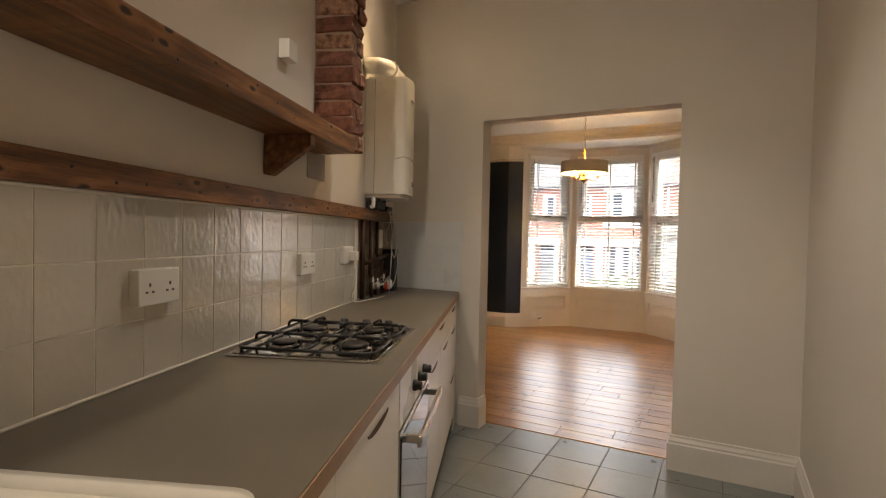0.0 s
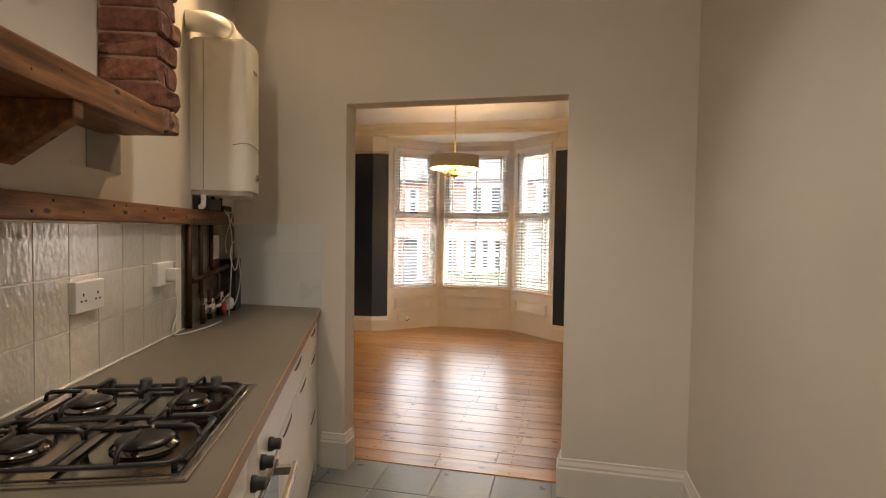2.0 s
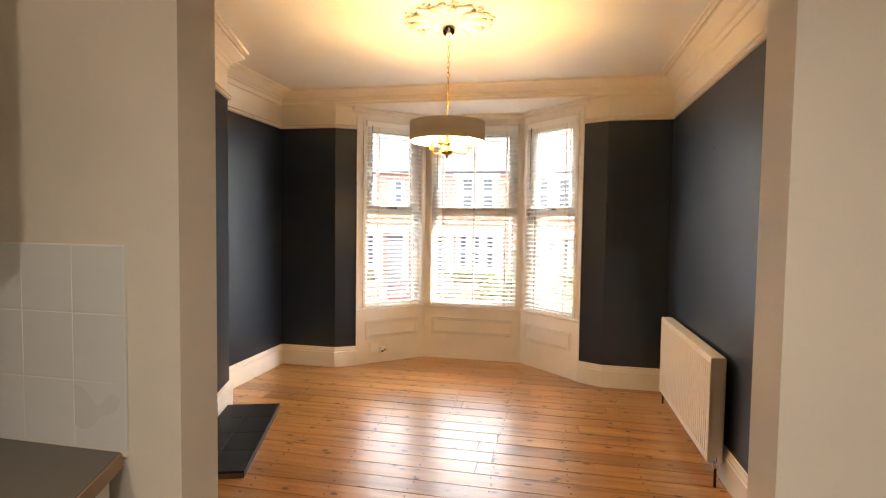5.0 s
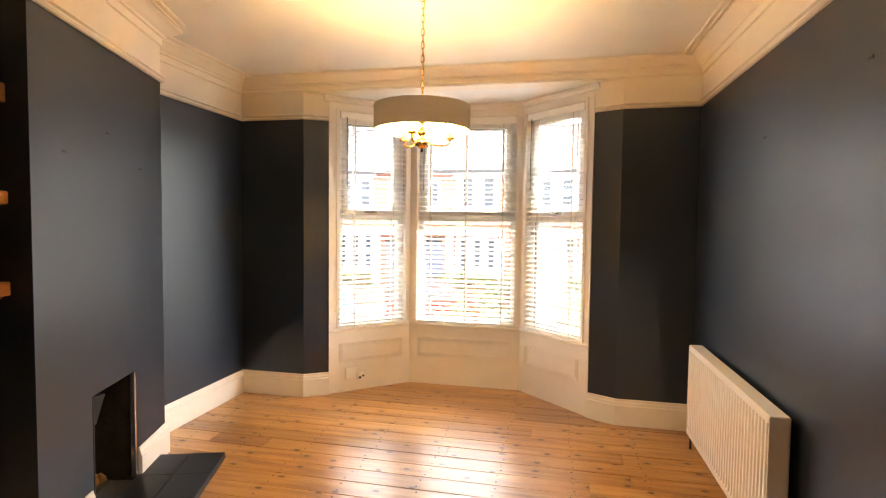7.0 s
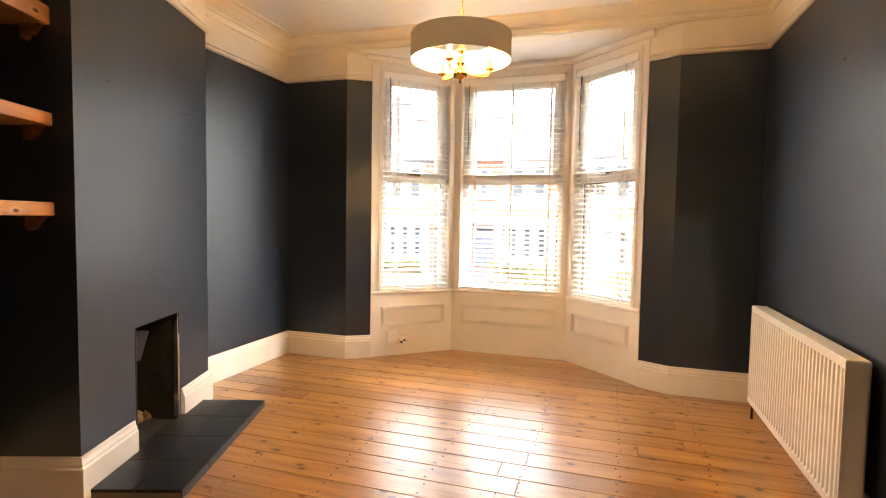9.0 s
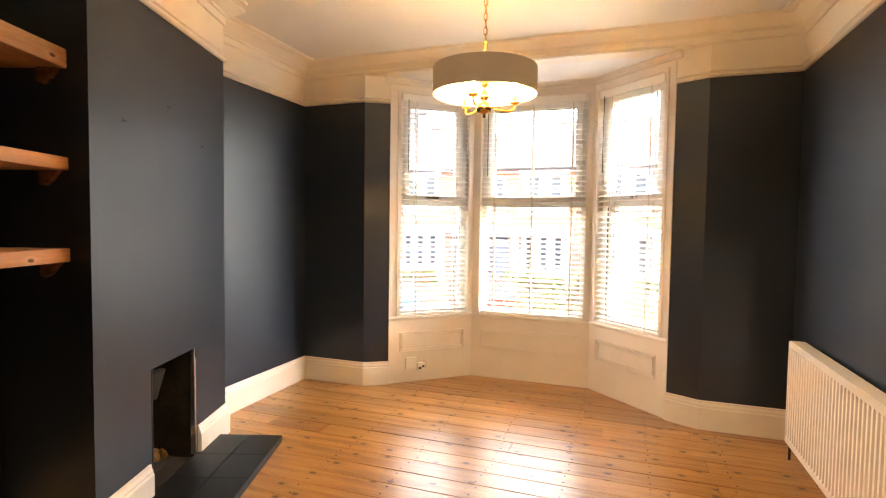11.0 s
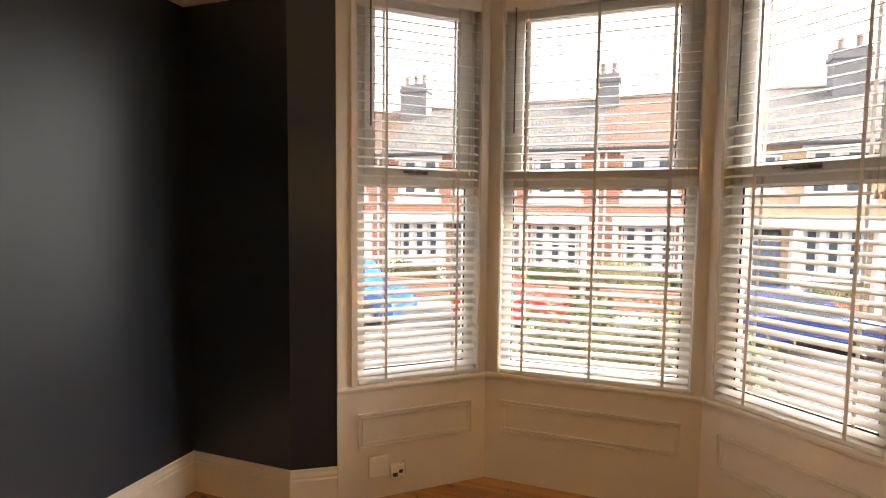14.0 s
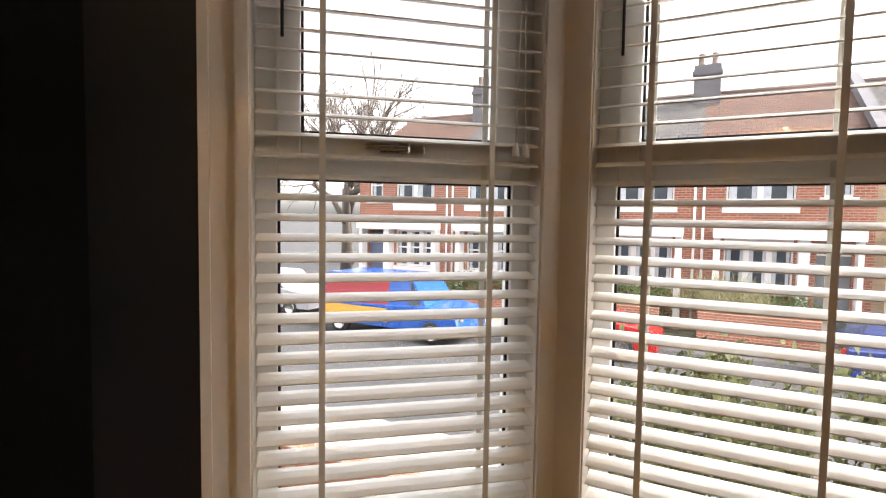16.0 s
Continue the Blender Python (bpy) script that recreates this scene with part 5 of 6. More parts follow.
def pipework():
    back = thing("bare_wall_patch", "bare stained plaster where the pipes run", "wall patch", KM, kind="structure")
    part("plaster", box_bm(2.055, 2.885, -0.005, 0.0, 0.9105, 1.372), BARE, back)
    p = thing("boiler_pipes", "tarnished copper pipes and valves below the boiler", "pipes", PK)
    r = 0.011
    for pts, rr in (([(2.17, -0.03, 0.912), (2.17, -0.03, 1.37)], 0.014), ([(2.32, -0.035, 1.37), (2.32, -0.035, 1.05), (2.36, -0.035, 1.0), (2.5, -0.035, 0.99), (2.82, -0.035, 1.06)], r), ([(2.5, -0.03, 1.37), (2.5, -0.03, 1.17), (2.53, -0.03, 1.14), (2.85, -0.03, 1.15)], r), ([(2.17, -0.045, 1.12), (2.45, -0.045, 1.135), (2.84, -0.045, 1.16)], 0.013), ([(2.44, -0.04, 0.912), (2.44, -0.04, 1.06)], r), ([(2.6, -0.04, 0.912), (2.6, -0.04, 1.12)], r), ([(2.72, -0.05, 0.912), (2.72, -0.05, 1.0), (2.75, -0.05, 1.03), (2.86, -0.05, 1.03)], 0.012), ([(2.3, -0.05, 0.912), (2.3, -0.05, 1.0)], r)):
        part("pipe", tube(pts, rr, 10), COPPER, p)
    for s, z in ((2.32, 0.985), (2.44, 0.97), (2.6, 0.985)):
        v = part("valve", lathe([(0.016, 0), (0.02, 0.01), (0.02, 0.04), (0.013, 0.05), (0.013, 0.075)], 14, (s, -0.05, z - 0.03)), CHROME, p, "dull metal valve")
        part("lever", box_bm(s - 0.008, s + 0.045, -0.085, -0.072, z + 0.0, z + 0.012, 0.002), PLASTIC, v)
    w = bmesh.new()
    bm_lathe(w, [(0.006, 0), (0.03, 0.002), (0.032, 0.012), (0.02, 0.016)], 18)
    bmesh.ops.transform(w, matrix=pose(2.52, -0.08, 0.96, 90), verts=w.verts)
    part("tap_wheel", w, REDPLASTIC, p, "red plastic tap wheel")
    for s in (2.63, 2.68):
        part("filling_valve", lathe([(0.018, 0), (0.024, 0.012), (0.024, 0.05), (0.015, 0.06)], 14, (s, -0.07, 0.93)), PLASTIC, p, "white plastic valve body")
    part("hose", tube([(2.63, -0.08, 0.99), (2.55, -0.1, 1.02), (2.48, -0.08, 0.98)], 0.009, 8), STEEL, p)
    part("meter_box", box_bm(2.74, 2.86, -0.09, -0.006, 0.9105, 1.19, 0.006), DARKPLASTIC, p, "black box on the wall")
    j = thing("junction_box", "white plastic junction box on bare plaster", "junction box", PK)
    part("cover", box_bm(2.53, 2.615, -0.04, -0.0055, 1.2, 1.32, 0.006), PLASTIC, j)
    k = thing("loose_cables", "tangled white cables hanging below the boiler", "cable")
    for pts in ([(2.52, -0.09, 1.445), (2.6, -0.12, 1.35), (2.66, -0.12, 1.2), (2.6, -0.12, 1.14), (2.55, -0.11, 1.22), (2.62, -0.11, 1.29), (2.7, -0.11, 1.22), (2.76, -0.11, 1.1), (2.7, -0.11, 1.0), (2.66, -0.1, 0.95)], [(2.58, -0.09, 1.445), (2.62, -0.1, 1.3), (2.56, -0.11, 1.1), (2.57, -0.1, 0.95), (2.53, -0.11, 0.915)], [(2.7, -0.09, 1.44), (2.77, -0.03, 1.3), (2.83, -0.02, 1.22)]):
        part("cable", tube([PK @ Vector(q) for q in smooth(pts)], 0.0028, 6), CABLE, k)
    c = thing("socket_cable", "white cable trailing along the worktop", "cable")
    part("cable", tube([PK @ Vector(q) for q in smooth([(2.0, -0.03, 1.1), (2.02, -0.03, 1.0), (1.98, -0.03, 0.918), (2.15, -0.1, 0.915), (2.35, -0.12, 0.915)])], 0.003, 6), CABLE, c)
    t = thing("trunking", "black pipe fittings under the boiler on the ledge", "fittings", PK)
    part("box", box_bm(2.3, 2.5, -0.08, -0.01, 1.4405, 1.495, 0.004), DARKPLASTIC, t)
    part("elbow", tube([(2.24, -0.06, 1.452), (2.27, -0.06, 1.455), (2.28, -0.06, 1.475), (2.28, -0.06, 1.51)], 0.012, 10), PLASTIC, t)
    part("box", box_bm(2.56, 2.7, -0.08, -0.01, 1.4405, 1.47, 0.004), DARKPLASTIC, t)
    for s in (2.36, 2.46, 2.6):
        part("pipe", tube([(s, -0.05, 1.4405), (s, -0.05, 1.51)], 0.009, 8), COPPER, t)


def smooth(pts, n=5):
    """Points on a soft curve through those given."""
    ps = [Vector(p) for p in pts]
    out_ = []
    for i in range(len(ps) - 1):
        a, b, c, d = ps[max(i - 1, 0)], ps[i], ps[i + 1], ps[min(i + 2, len(ps) - 1)]
        for k in range(n):
            t = k / n
            out_.append(0.5 * ((2 * b) + (c - a) * t + (2 * a - 5 * b + 4 * c - d) * t * t + (3 * b - a - 3 * c + d) * t ** 3))
    return out_ + [ps[-1]]


pipework()
wall_box("double_socket", "white double plug socket on the splashback tiles", KM @ pose(0.375, -0.011, 1.145), 0.148, 0.09, 0.03, TWIN)
wall_box("double_socket", "white double plug socket on the splashback tiles", KM @ pose(1.315, -0.011, 1.155), 0.148, 0.09, 0.024, TWIN)
sw = wall_box("cooker_socket", "white socket with a plugged-in white plug", KM @ pose(1.84, -0.011, 1.175), 0.148, 0.09, 0.024)
part("plug", box_bm(-0.005, 0.05, -0.062, -0.025, -0.03, 0.02, 0.006), PLASTIC, sw)
wall_box("wall_sensor", "small white box on the wall above the shelf", KM @ pose(1.115, -0.001, 2.0), 0.075, 0.075, 0.045, category="box")

# unseen ceiling spotlights: first two turned to the walls, last two added as fill
WARM, AMBER, SOFT = (1.0, 0.86, 0.7), (1.0, 0.7, 0.38), (1.0, 0.92, 0.82)
for eye, aim, k, size, blend, tone in (((-0.8, 2.844), (-0.96, 2.15, 1.2), 1.35, 64, 0.5, AMBER), ((0.72, 0.35), (1.16, 0.35, 0.8), 1.0, 80, 0.9, AMBER), ((0.1, 2.0), (0.1, 2.15, 0.0), 2.0, 112, 0.9, SOFT), ((0.2, -0.6), (0.0, 1.5, 0.8), 2.6, 120, 0.9, WARM)):
    x, y = eye
    d = thing("unseen_spotlight", "small chrome ceiling spotlight added out of view, lit", "spotlight", pose(x, y, HIGH), "kitchen spotlights")
    part("base", lathe([(0.036, -0.014), (0.04, -0.01), (0.04, -0.0005)], 24), CHROME, d)
    part("stem", tube([(0, 0, -0.012), (0, 0, -0.05)], 0.006), CHROME, d)
    lm = look((x, y, HIGH - 0.07), aim)
    head = bmesh.new()
    bm_lathe(head, [(0.018, 0.03), (0.026, 0.02), (0.032, -0.03), (0.029, -0.03), (0.024, 0.0)], 20, cap=False)
    bmesh.ops.transform(head, matrix=pose(-x, -y, -HIGH) @ lm, verts=head.verts)
    hd_ = part("head", head, CHROME, d)
    lens = lathe([(0.028, -0.022), (0.002, -0.022)], 20)
    bmesh.ops.transform(lens, matrix=pose(-x, -y, -HIGH) @ lm, verts=lens.verts)
    part("lens", lens, DOWNLIGHT, hd_, "glowing lens")
    lamp = new("spotlight_beam", bpy.data.lights.new("spotlight_beam", "SPOT"))
    lamp.data.energy, lamp.data.color, lamp.data.shadow_soft_size = KITCHEN_W * k, tone, 0.08
    lamp.data.spot_size, lamp.data.spot_blend = radians(size), blend
    lamp.matrix_world = lm @ Matrix.Translation((0, 0, -0.035))

# ---- street ----
GZ = -1.9
ASPHALT = surface("worn_asphalt", (0.055, 0.055, 0.057), 0.9, vary=0.25, big=0.4, fine=40, relief=0.4, dist=0.01)
PAVING = surface("concrete_paving", (0.3, 0.29, 0.27), 0.9, vary=0.15, big=0.7, fine=30, relief=0.3)
KERB = surface("granite_kerb", (0.34, 0.33, 0.31), 0.85, vary=0.15, fine=50)
SOIL = surface("garden_soil_and_grass", (0.09, 0.085, 0.05), 0.95, vary=0.5, big=1.6, fine=18, relief=0.6, dist=0.03)
RED = wall_brick("red_facade_brick", (0.4, 0.13, 0.07), (0.42, 0.36, 0.3))
BUFF = wall_brick("buff_facade_brick", (0.48, 0.34, 0.2), (0.42, 0.32, 0.27))
WHITE = surface("white_facade_paint", (0.74, 0.73, 0.71), 0.6, vary=0.08, big=0.8, fine=20)
GUTTER = surface("black_gutter", (0.03, 0.03, 0.032), 0.5)
DARKGLASS = surface("house_window_glass", (0.05, 0.065, 0.08), 0.06, vary=0.3, big=0.7, relief=0)
CURTAIN = surface("pale_net_curtain", (0.5, 0.53, 0.56), 0.8, vary=0.2, big=6)
STACK = wall_brick("weathered_chimney_brick", (0.15, 0.148, 0.165), (0.2, 0.195, 0.2))
POT = surface("clay_chimney_pot", (0.19, 0.145, 0.125), 0.9, vary=0.2)
BARK = surface("grey_bark", (0.12, 0.1, 0.085), 0.95, vary=0.3, big=4, fine=30, relief=0.5)


def slates(name, a, b):
    m, n, l, p = nodes_of(name)
    tc = n.new("ShaderNodeTexCoord")
    t = n.new("ShaderNodeTexBrick")
    t.inputs["Scale"].default_value = 1.0
    t.inputs["Brick Width"].default_value, t.inputs["Row Height"].default_value, t.inputs["Mortar Size"].default_value = 0.26, 0.21, 0.012
    t.inputs["Color1"].default_value, t.inputs["Color2"].default_value, t.inputs["Mortar"].default_value = (*a, 1), (*b, 1), (*dim(a, 0.3), 1)
    l.new(tc.outputs["Object"], t.inputs["Vector"])
    s = noise_of(n, l, tc.outputs["Object"], 1.3, 6, 0.65)
    c = mixed(n, l, 0.6, t.outputs["Color"], ramp(n, l, s, [(0.35, (0.5, 0.5, 0.52)), (0.7, (1.0, 0.98, 0.9))]), "MULTIPLY")
    l.new(c, p.inputs["Base Color"])
    p.inputs["Roughness"].default_value, p.inputs["Specular IOR Level"].default_value = 0.85, 0.08
    bump(n, l, t.outputs["Fac"], p, 0.7, 0.02)
    return m


GREYROOF = slates("grey_slate_roof", (0.11, 0.108, 0.112), (0.16, 0.15, 0.145))
REDROOF = slates("brown_tile_roof", (0.17, 0.105, 0.085), (0.14, 0.1, 0.088))

bm = bmesh.new()
vs = [bm.verts.new(c) for c in ((-900, -900, GZ), (900, -900, GZ), (900, 900, GZ), (-900, 900, GZ))]
bm.faces.new(vs)
fitting("ground", bm, ASPHALT, "worn grey asphalt street", "ground")
for y0, y1, nm in ((11.1, 13.2, "near"), (21.3, 22.7, "far")):
    fitting("pavement", box_bm(-60, 60, y0, y1, GZ + 0.002, GZ + 0.11), PAVING, "grey concrete pavement along the street", "pavement")
    ky = y1 if y0 < 15 else y0 - 0.14
    fitting("kerb", box_bm(-60, 60, ky + 0.002, ky + 0.138, GZ + 0.002, GZ + 0.115, 0.01), KERB, "pale stone kerb", "kerb")
fitting("garden_ground", box_bm(-14, 15, 22.702, 24.0, GZ + 0.002, GZ + 0.13), SOIL, "rough soil of the small front gardens", "garden")
fitting("garden_ground", box_bm(-6, 6, 7.96, 11.098, GZ + 0.002, GZ + 0.13), SOIL, "grass and soil below the bay window", "garden")
fitting("wall_lower_storey", box_bm(-2.66, 1.28, BACK_Y - 0.1, 7.2, GZ + 0.002, -0.205), RED, "brick lower storey of the house", "wall")


def holed(bm, x0, x1, y0, y1, z0, z1, holes):
    """A wall slab with rectangular holes right through it."""
    xs = sorted({x0, x1, *[h[0] for h in holes], *[h[1] for h in holes]})
    for a, b in zip(xs, xs[1:]):
        cuts = sorted([(h[2], h[3]) for h in holes if h[0] <= a + 1e-6 and h[1] >= b - 1e-6])
        z = z0
        for c, d in cuts:
            bm_box(bm, a, b, y0, y1, z, c)
            z = d
        bm_box(bm, a, b, y0, y1, z, z1)


def house_window(h, x0, x1, z0, z1, lights, y=0.0, curtain=True):
    w = part("window", box_bm(x0, x1, y + 0.16, y + 0.2, z0, z1), DARKGLASS, h)
    fr = bmesh.new()
    t = 0.07
    bm_box(fr, x0, x1, y + 0.07, y + 0.14, z0, z0 + t)
    bm_box(fr, x0, x1, y + 0.07, y + 0.14, z1 - t, z1)
    n = lights
    for k in range(n + 1):
        c = x0 + (x1 - x0) * k / n
        hw = 0.075 if 0 < k < n else 0.05
        bm_box(fr, max(c - hw, x0), min(c + hw, x1), y + 0.065, y + 0.14, z0 + t, z1 - t)
    zm = z0 + (z1 - z0) * 0.52
    bm_box(fr, x0 + 0.06, x1 - 0.06, y + 0.075, y + 0.135, zm - 0.03, zm + 0.03)
    part("window_frame", fr, WHITE, w)
    if curtain:
        cu = bmesh.new()
        for k in range(n):
            a, b = x0 + (x1 - x0) * k / n + 0.07, x0 + (x1 - x0) * (k + 1) / n - 0.07
            q = (b - a) * 0.28
            bm_box(cu, a, a + q, y + 0.15, y + 0.158, z0 + t, z1 - t)
            bm_box(cu, b - q * 0.7, b, y + 0.15, y + 0.158, z0 + t, z1 - t)
        part("curtain", cu, CURTAIN, w)
    part("window_sill", box_bm(x0 - 0.1, x1 + 0.1, y - 0.1, y + 0.1, z0 - 0.16, z0 - 0.002), WHITE, w)
    return w


def house(x0, flip, brick, roof, brick_name, roof_name):
    """One terraced house, 4.2 m wide, front at y = 24; flip mirrors the plan."""
    W, Y, EAVE = 4.2, 24.0, 3.58
    h = thing("terraced_house", f"two-storey {brick_name} terraced house with {roof_name} roof and white windows", "house", pose(x0, Y, 0), "terrace across the street")
    f = (lambda a, b: (W - b, W - a)) if flip else (lambda a, b: (a, b))
    uw, gw, dr, sw_ = f(0.7, 2.42), f(0.7, 2.42), f(2.95, 3.75), f(3.05, 3.7)
    holes = [(*uw, 2.1, 3.4), (*gw, -0.42, 1.0), (*dr, GZ + 0.25, 0.95), (*sw_, 2.2, 3.3)]
    bm = bmesh.new()
    holed(bm, 0.0, W, 0.0, 0.28, GZ, EAVE, holes)
    bm_box(bm, 0.0, W, 7.7, 8.0, GZ, EAVE)
    bm_box(bm, 0.0, 0.1, 0.281, 7.699, GZ, EAVE)
    bm_box(bm, W - 0.1, W, 0.281, 7.699, GZ, EAVE)
    for e in (0.0, W - 0.1):
        v = [bm.verts.new((e + dx, yy, zz)) for dx in (0, 0.1) for yy, zz in ((0.0, EAVE), (8.0, EAVE), (4.0, 5.95))]
        bm.faces.new(v[:3])
        bm.faces.new(v[3:][::-1])
        for i in range(3):
            bm.faces.new((v[i], v[(i + 1) % 3], v[3 + (i + 1) % 3], v[3 + i]))
    part("wall", bm, brick, h)
    house_window(h, *uw, 2.1, 3.4, 2)
    house_window(h, *sw_, 2.2, 3.3, 1)
    house_window(h, *gw, -0.42, 1.0, 3)
    d = part("door", box_bm(dr[0], dr[1], 0.12, 0.17, GZ + 0.25, 0.6), surface("painted_front_door", (0.1, 0.13, 0.2) if flip else (0.16, 0.17, 0.18), 0.4), h)
    part("fanlight", box_bm(dr[0] + 0.05, dr[1] - 0.05, 0.13, 0.16, 0.65, 0.9), DARKGLASS, d)
    part("door_frame", box_bm(dr[0], dr[1], 0.1, 0.18, 0.6, 0.65), WHITE, d)
    sur = bmesh.new()
    bm_box(sur, uw[0] - 0.12, uw[1] + 0.12, -0.05, -0.001, 3.4, 3.56)
    bm_box(sur, uw[0] - 0.1, uw[1] + 0.1, -0.06, -0.001, 1.76, 1.935)
    part("window_surround", sur, WHITE, h, "white painted lintel and apron")
    bay = bmesh.new()
    cx0, cx1 = f(0.4, 3.95)
    bm_box(bay, cx0, cx1, -0.55, -0.001, 1.02, 1.3)
    px = [f(a, b) for a, b in ((0.42, 0.6), (2.5, 2.75), (3.8, 3.93))]
    for a, b in px:
        bm_box(bay, a, b, -0.4, -0.001, GZ + 0.13, 1.019)
    part("porch", bay, WHITE, h, "white painted porch canopy and pilasters")
    part("string_course", box_bm(0.0, W, -0.04, -0.001, 1.42, 1.56), brick, h)
    rf = bmesh.new()
    ya, za, yb, zb = -0.3, EAVE + 0.0, 4.0, 6.02
    for (y1, z1), (y2, z2) in (((ya, za), (yb, zb)), ((8.3, za), (yb, zb))):
        v = [rf.verts.new(c) for c in ((0, y1, z1), (W, y1, z1), (W, y2, z2), (0, y2, z2), (0, y1, z1 + 0.09), (W, y1, z1 + 0.09), (W, y2, z2 + 0.09), (0, y2, z2 + 0.09))]
        for q in ((0, 1, 2, 3), (4, 5, 6, 7), (0, 1, 5, 4), (1, 2, 6, 5), (2, 3, 7, 6), (3, 0, 4, 7)):
            rf.faces.new([v[i] for i in q])
    r = part("roof", rf, roof, h)
    part("ridge", tube([(0, 4.0, 6.1), (W, 4.0, 6.1)], 0.1, 8), POT, r)
    part("gutter", box_bm(0, W, -0.42, -0.301, EAVE - 0.04, EAVE + 0.06, 0.02), GUTTER, h)
    dx = 0.12 if not flip else W - 0.12
    part("downpipe", tube([(dx, -0.06, EAVE - 0.05), (dx, -0.06, GZ + 0.13)], 0.04, 8), WHITE, h)
    return h


KINDS = [(RED, GREYROOF, "red brick", "grey slate"), (RED, REDROOF, "red brick", "brown tiled"), (BUFF, GREYROOF, "buff brick", "grey slate"), (RED, GREYROOF, "red brick", "grey slate")]
for i in range(7):
    k = {-14.0: 1, -9.8: 0, -5.6: 0, -1.4: 1, 2.8: 2, 7.0: 0, 11.2: 1}[round(-14.0 + 4.2 * i, 1)]
    house(round(-14.0 + 4.2 * i, 1), i % 2 == 0, *KINDS[k])


def chimney(x, w, top, y=27.4):
    c = thing("chimney_stack", "weathered grey brick chimney stack with clay pots", "chimney", pose(x, y, 0), "chimneys across the street")
    bm = bmesh.new()
    bm_box(bm, -w / 2, w / 2, -0.35, 0.35, 5.2, top - 0.35)
    bm_box(bm, -w / 2 - 0.05, w / 2 + 0.05, -0.4, 0.4, top - 0.35, top - 0.2)
    bm_box(bm, -w / 2, w / 2, -0.35, 0.35, top - 0.2, top)
    part("stack", bm, STACK, c)
    n = max(2, int(w / 0.4))
    for k in range(n):
        px = -w / 2 + (k + 0.5) * w / n
        part("pot", lathe([(0.11, 0), (0.13, 0.05), (0.1, 0.1), (0.095, 0.38), (0.12, 0.42), (0.1, 0.46)], 12, (px, 0, top)), POT, c)


chimney(-1.42, 0.85, 6.95)
chimney(-9.75, 1.25, 7.1)
chimney(6.6, 1.1, 7.2)
for x in (-5.6, 2.8, 11.2):
    bm = bmesh.new()
    v = [bm.verts.new((x + dx, yy, zz)) for dx in (-0.14, 0.14) for yy, zz in ((23.6, 3.6), (23.6, 3.9), (28.0, 6.45), (28.0, 6.05))]
    bm.faces.new(v[:4])
    bm.faces.new(v[4:][::-1])
    for i in range(4):
        bm.faces.new((v[i], v[(i + 1) % 4], v[4 + (i + 1) % 4], v[4 + i]))
    solid("party_wall_parapet", bm, STACK, "grey parapet wall between two roofs", "parapet")


def garden_wall(x0, x1, y, h=0.75):
    solid("garden_wall", box_bm(x0, x1, y - 0.11, y + 0.11, GZ + 0.11, GZ + 0.11 + h, 0.02), RED, "low red brick front garden wall", "garden wall")


for x0, x1 in ((-13.9, -10.6), (-9.7, -6.5), (-5.5, -2.3), (-1.3, 1.6), (2.9, 5.9), (7.1, 10.1), (11.3, 14)):
    garden_wall(x0, x1, 22.82)
garden_wall(-6, 6, 11.0, 0.6)


def leaf_material(name, a, b):
    m, n, l, p = nodes_of(name)
    g = n.new("ShaderNodeNewGeometry")
    l.new(ramp(n, l, g.outputs["Random Per Island"], [(0.0, a), (0.6, b), (1.0, dim(b, 1.5))]), p.inputs["Base Color"])
    p.inputs["Roughness"].default_value, p.inputs["Specular IOR Level"].default_value = 0.7, 0.15
    return m


GREEN = leaf_material("evergreen_leaves", (0.03, 0.05, 0.015), (0.075, 0.1, 0.035))
MIXED = leaf_material("olive_shrub_leaves", (0.03, 0.035, 0.014), (0.085, 0.09, 0.036))
STRAW = leaf_material("dry_straw_leaves", (0.14, 0.13, 0.06), (0.3, 0.28, 0.16))


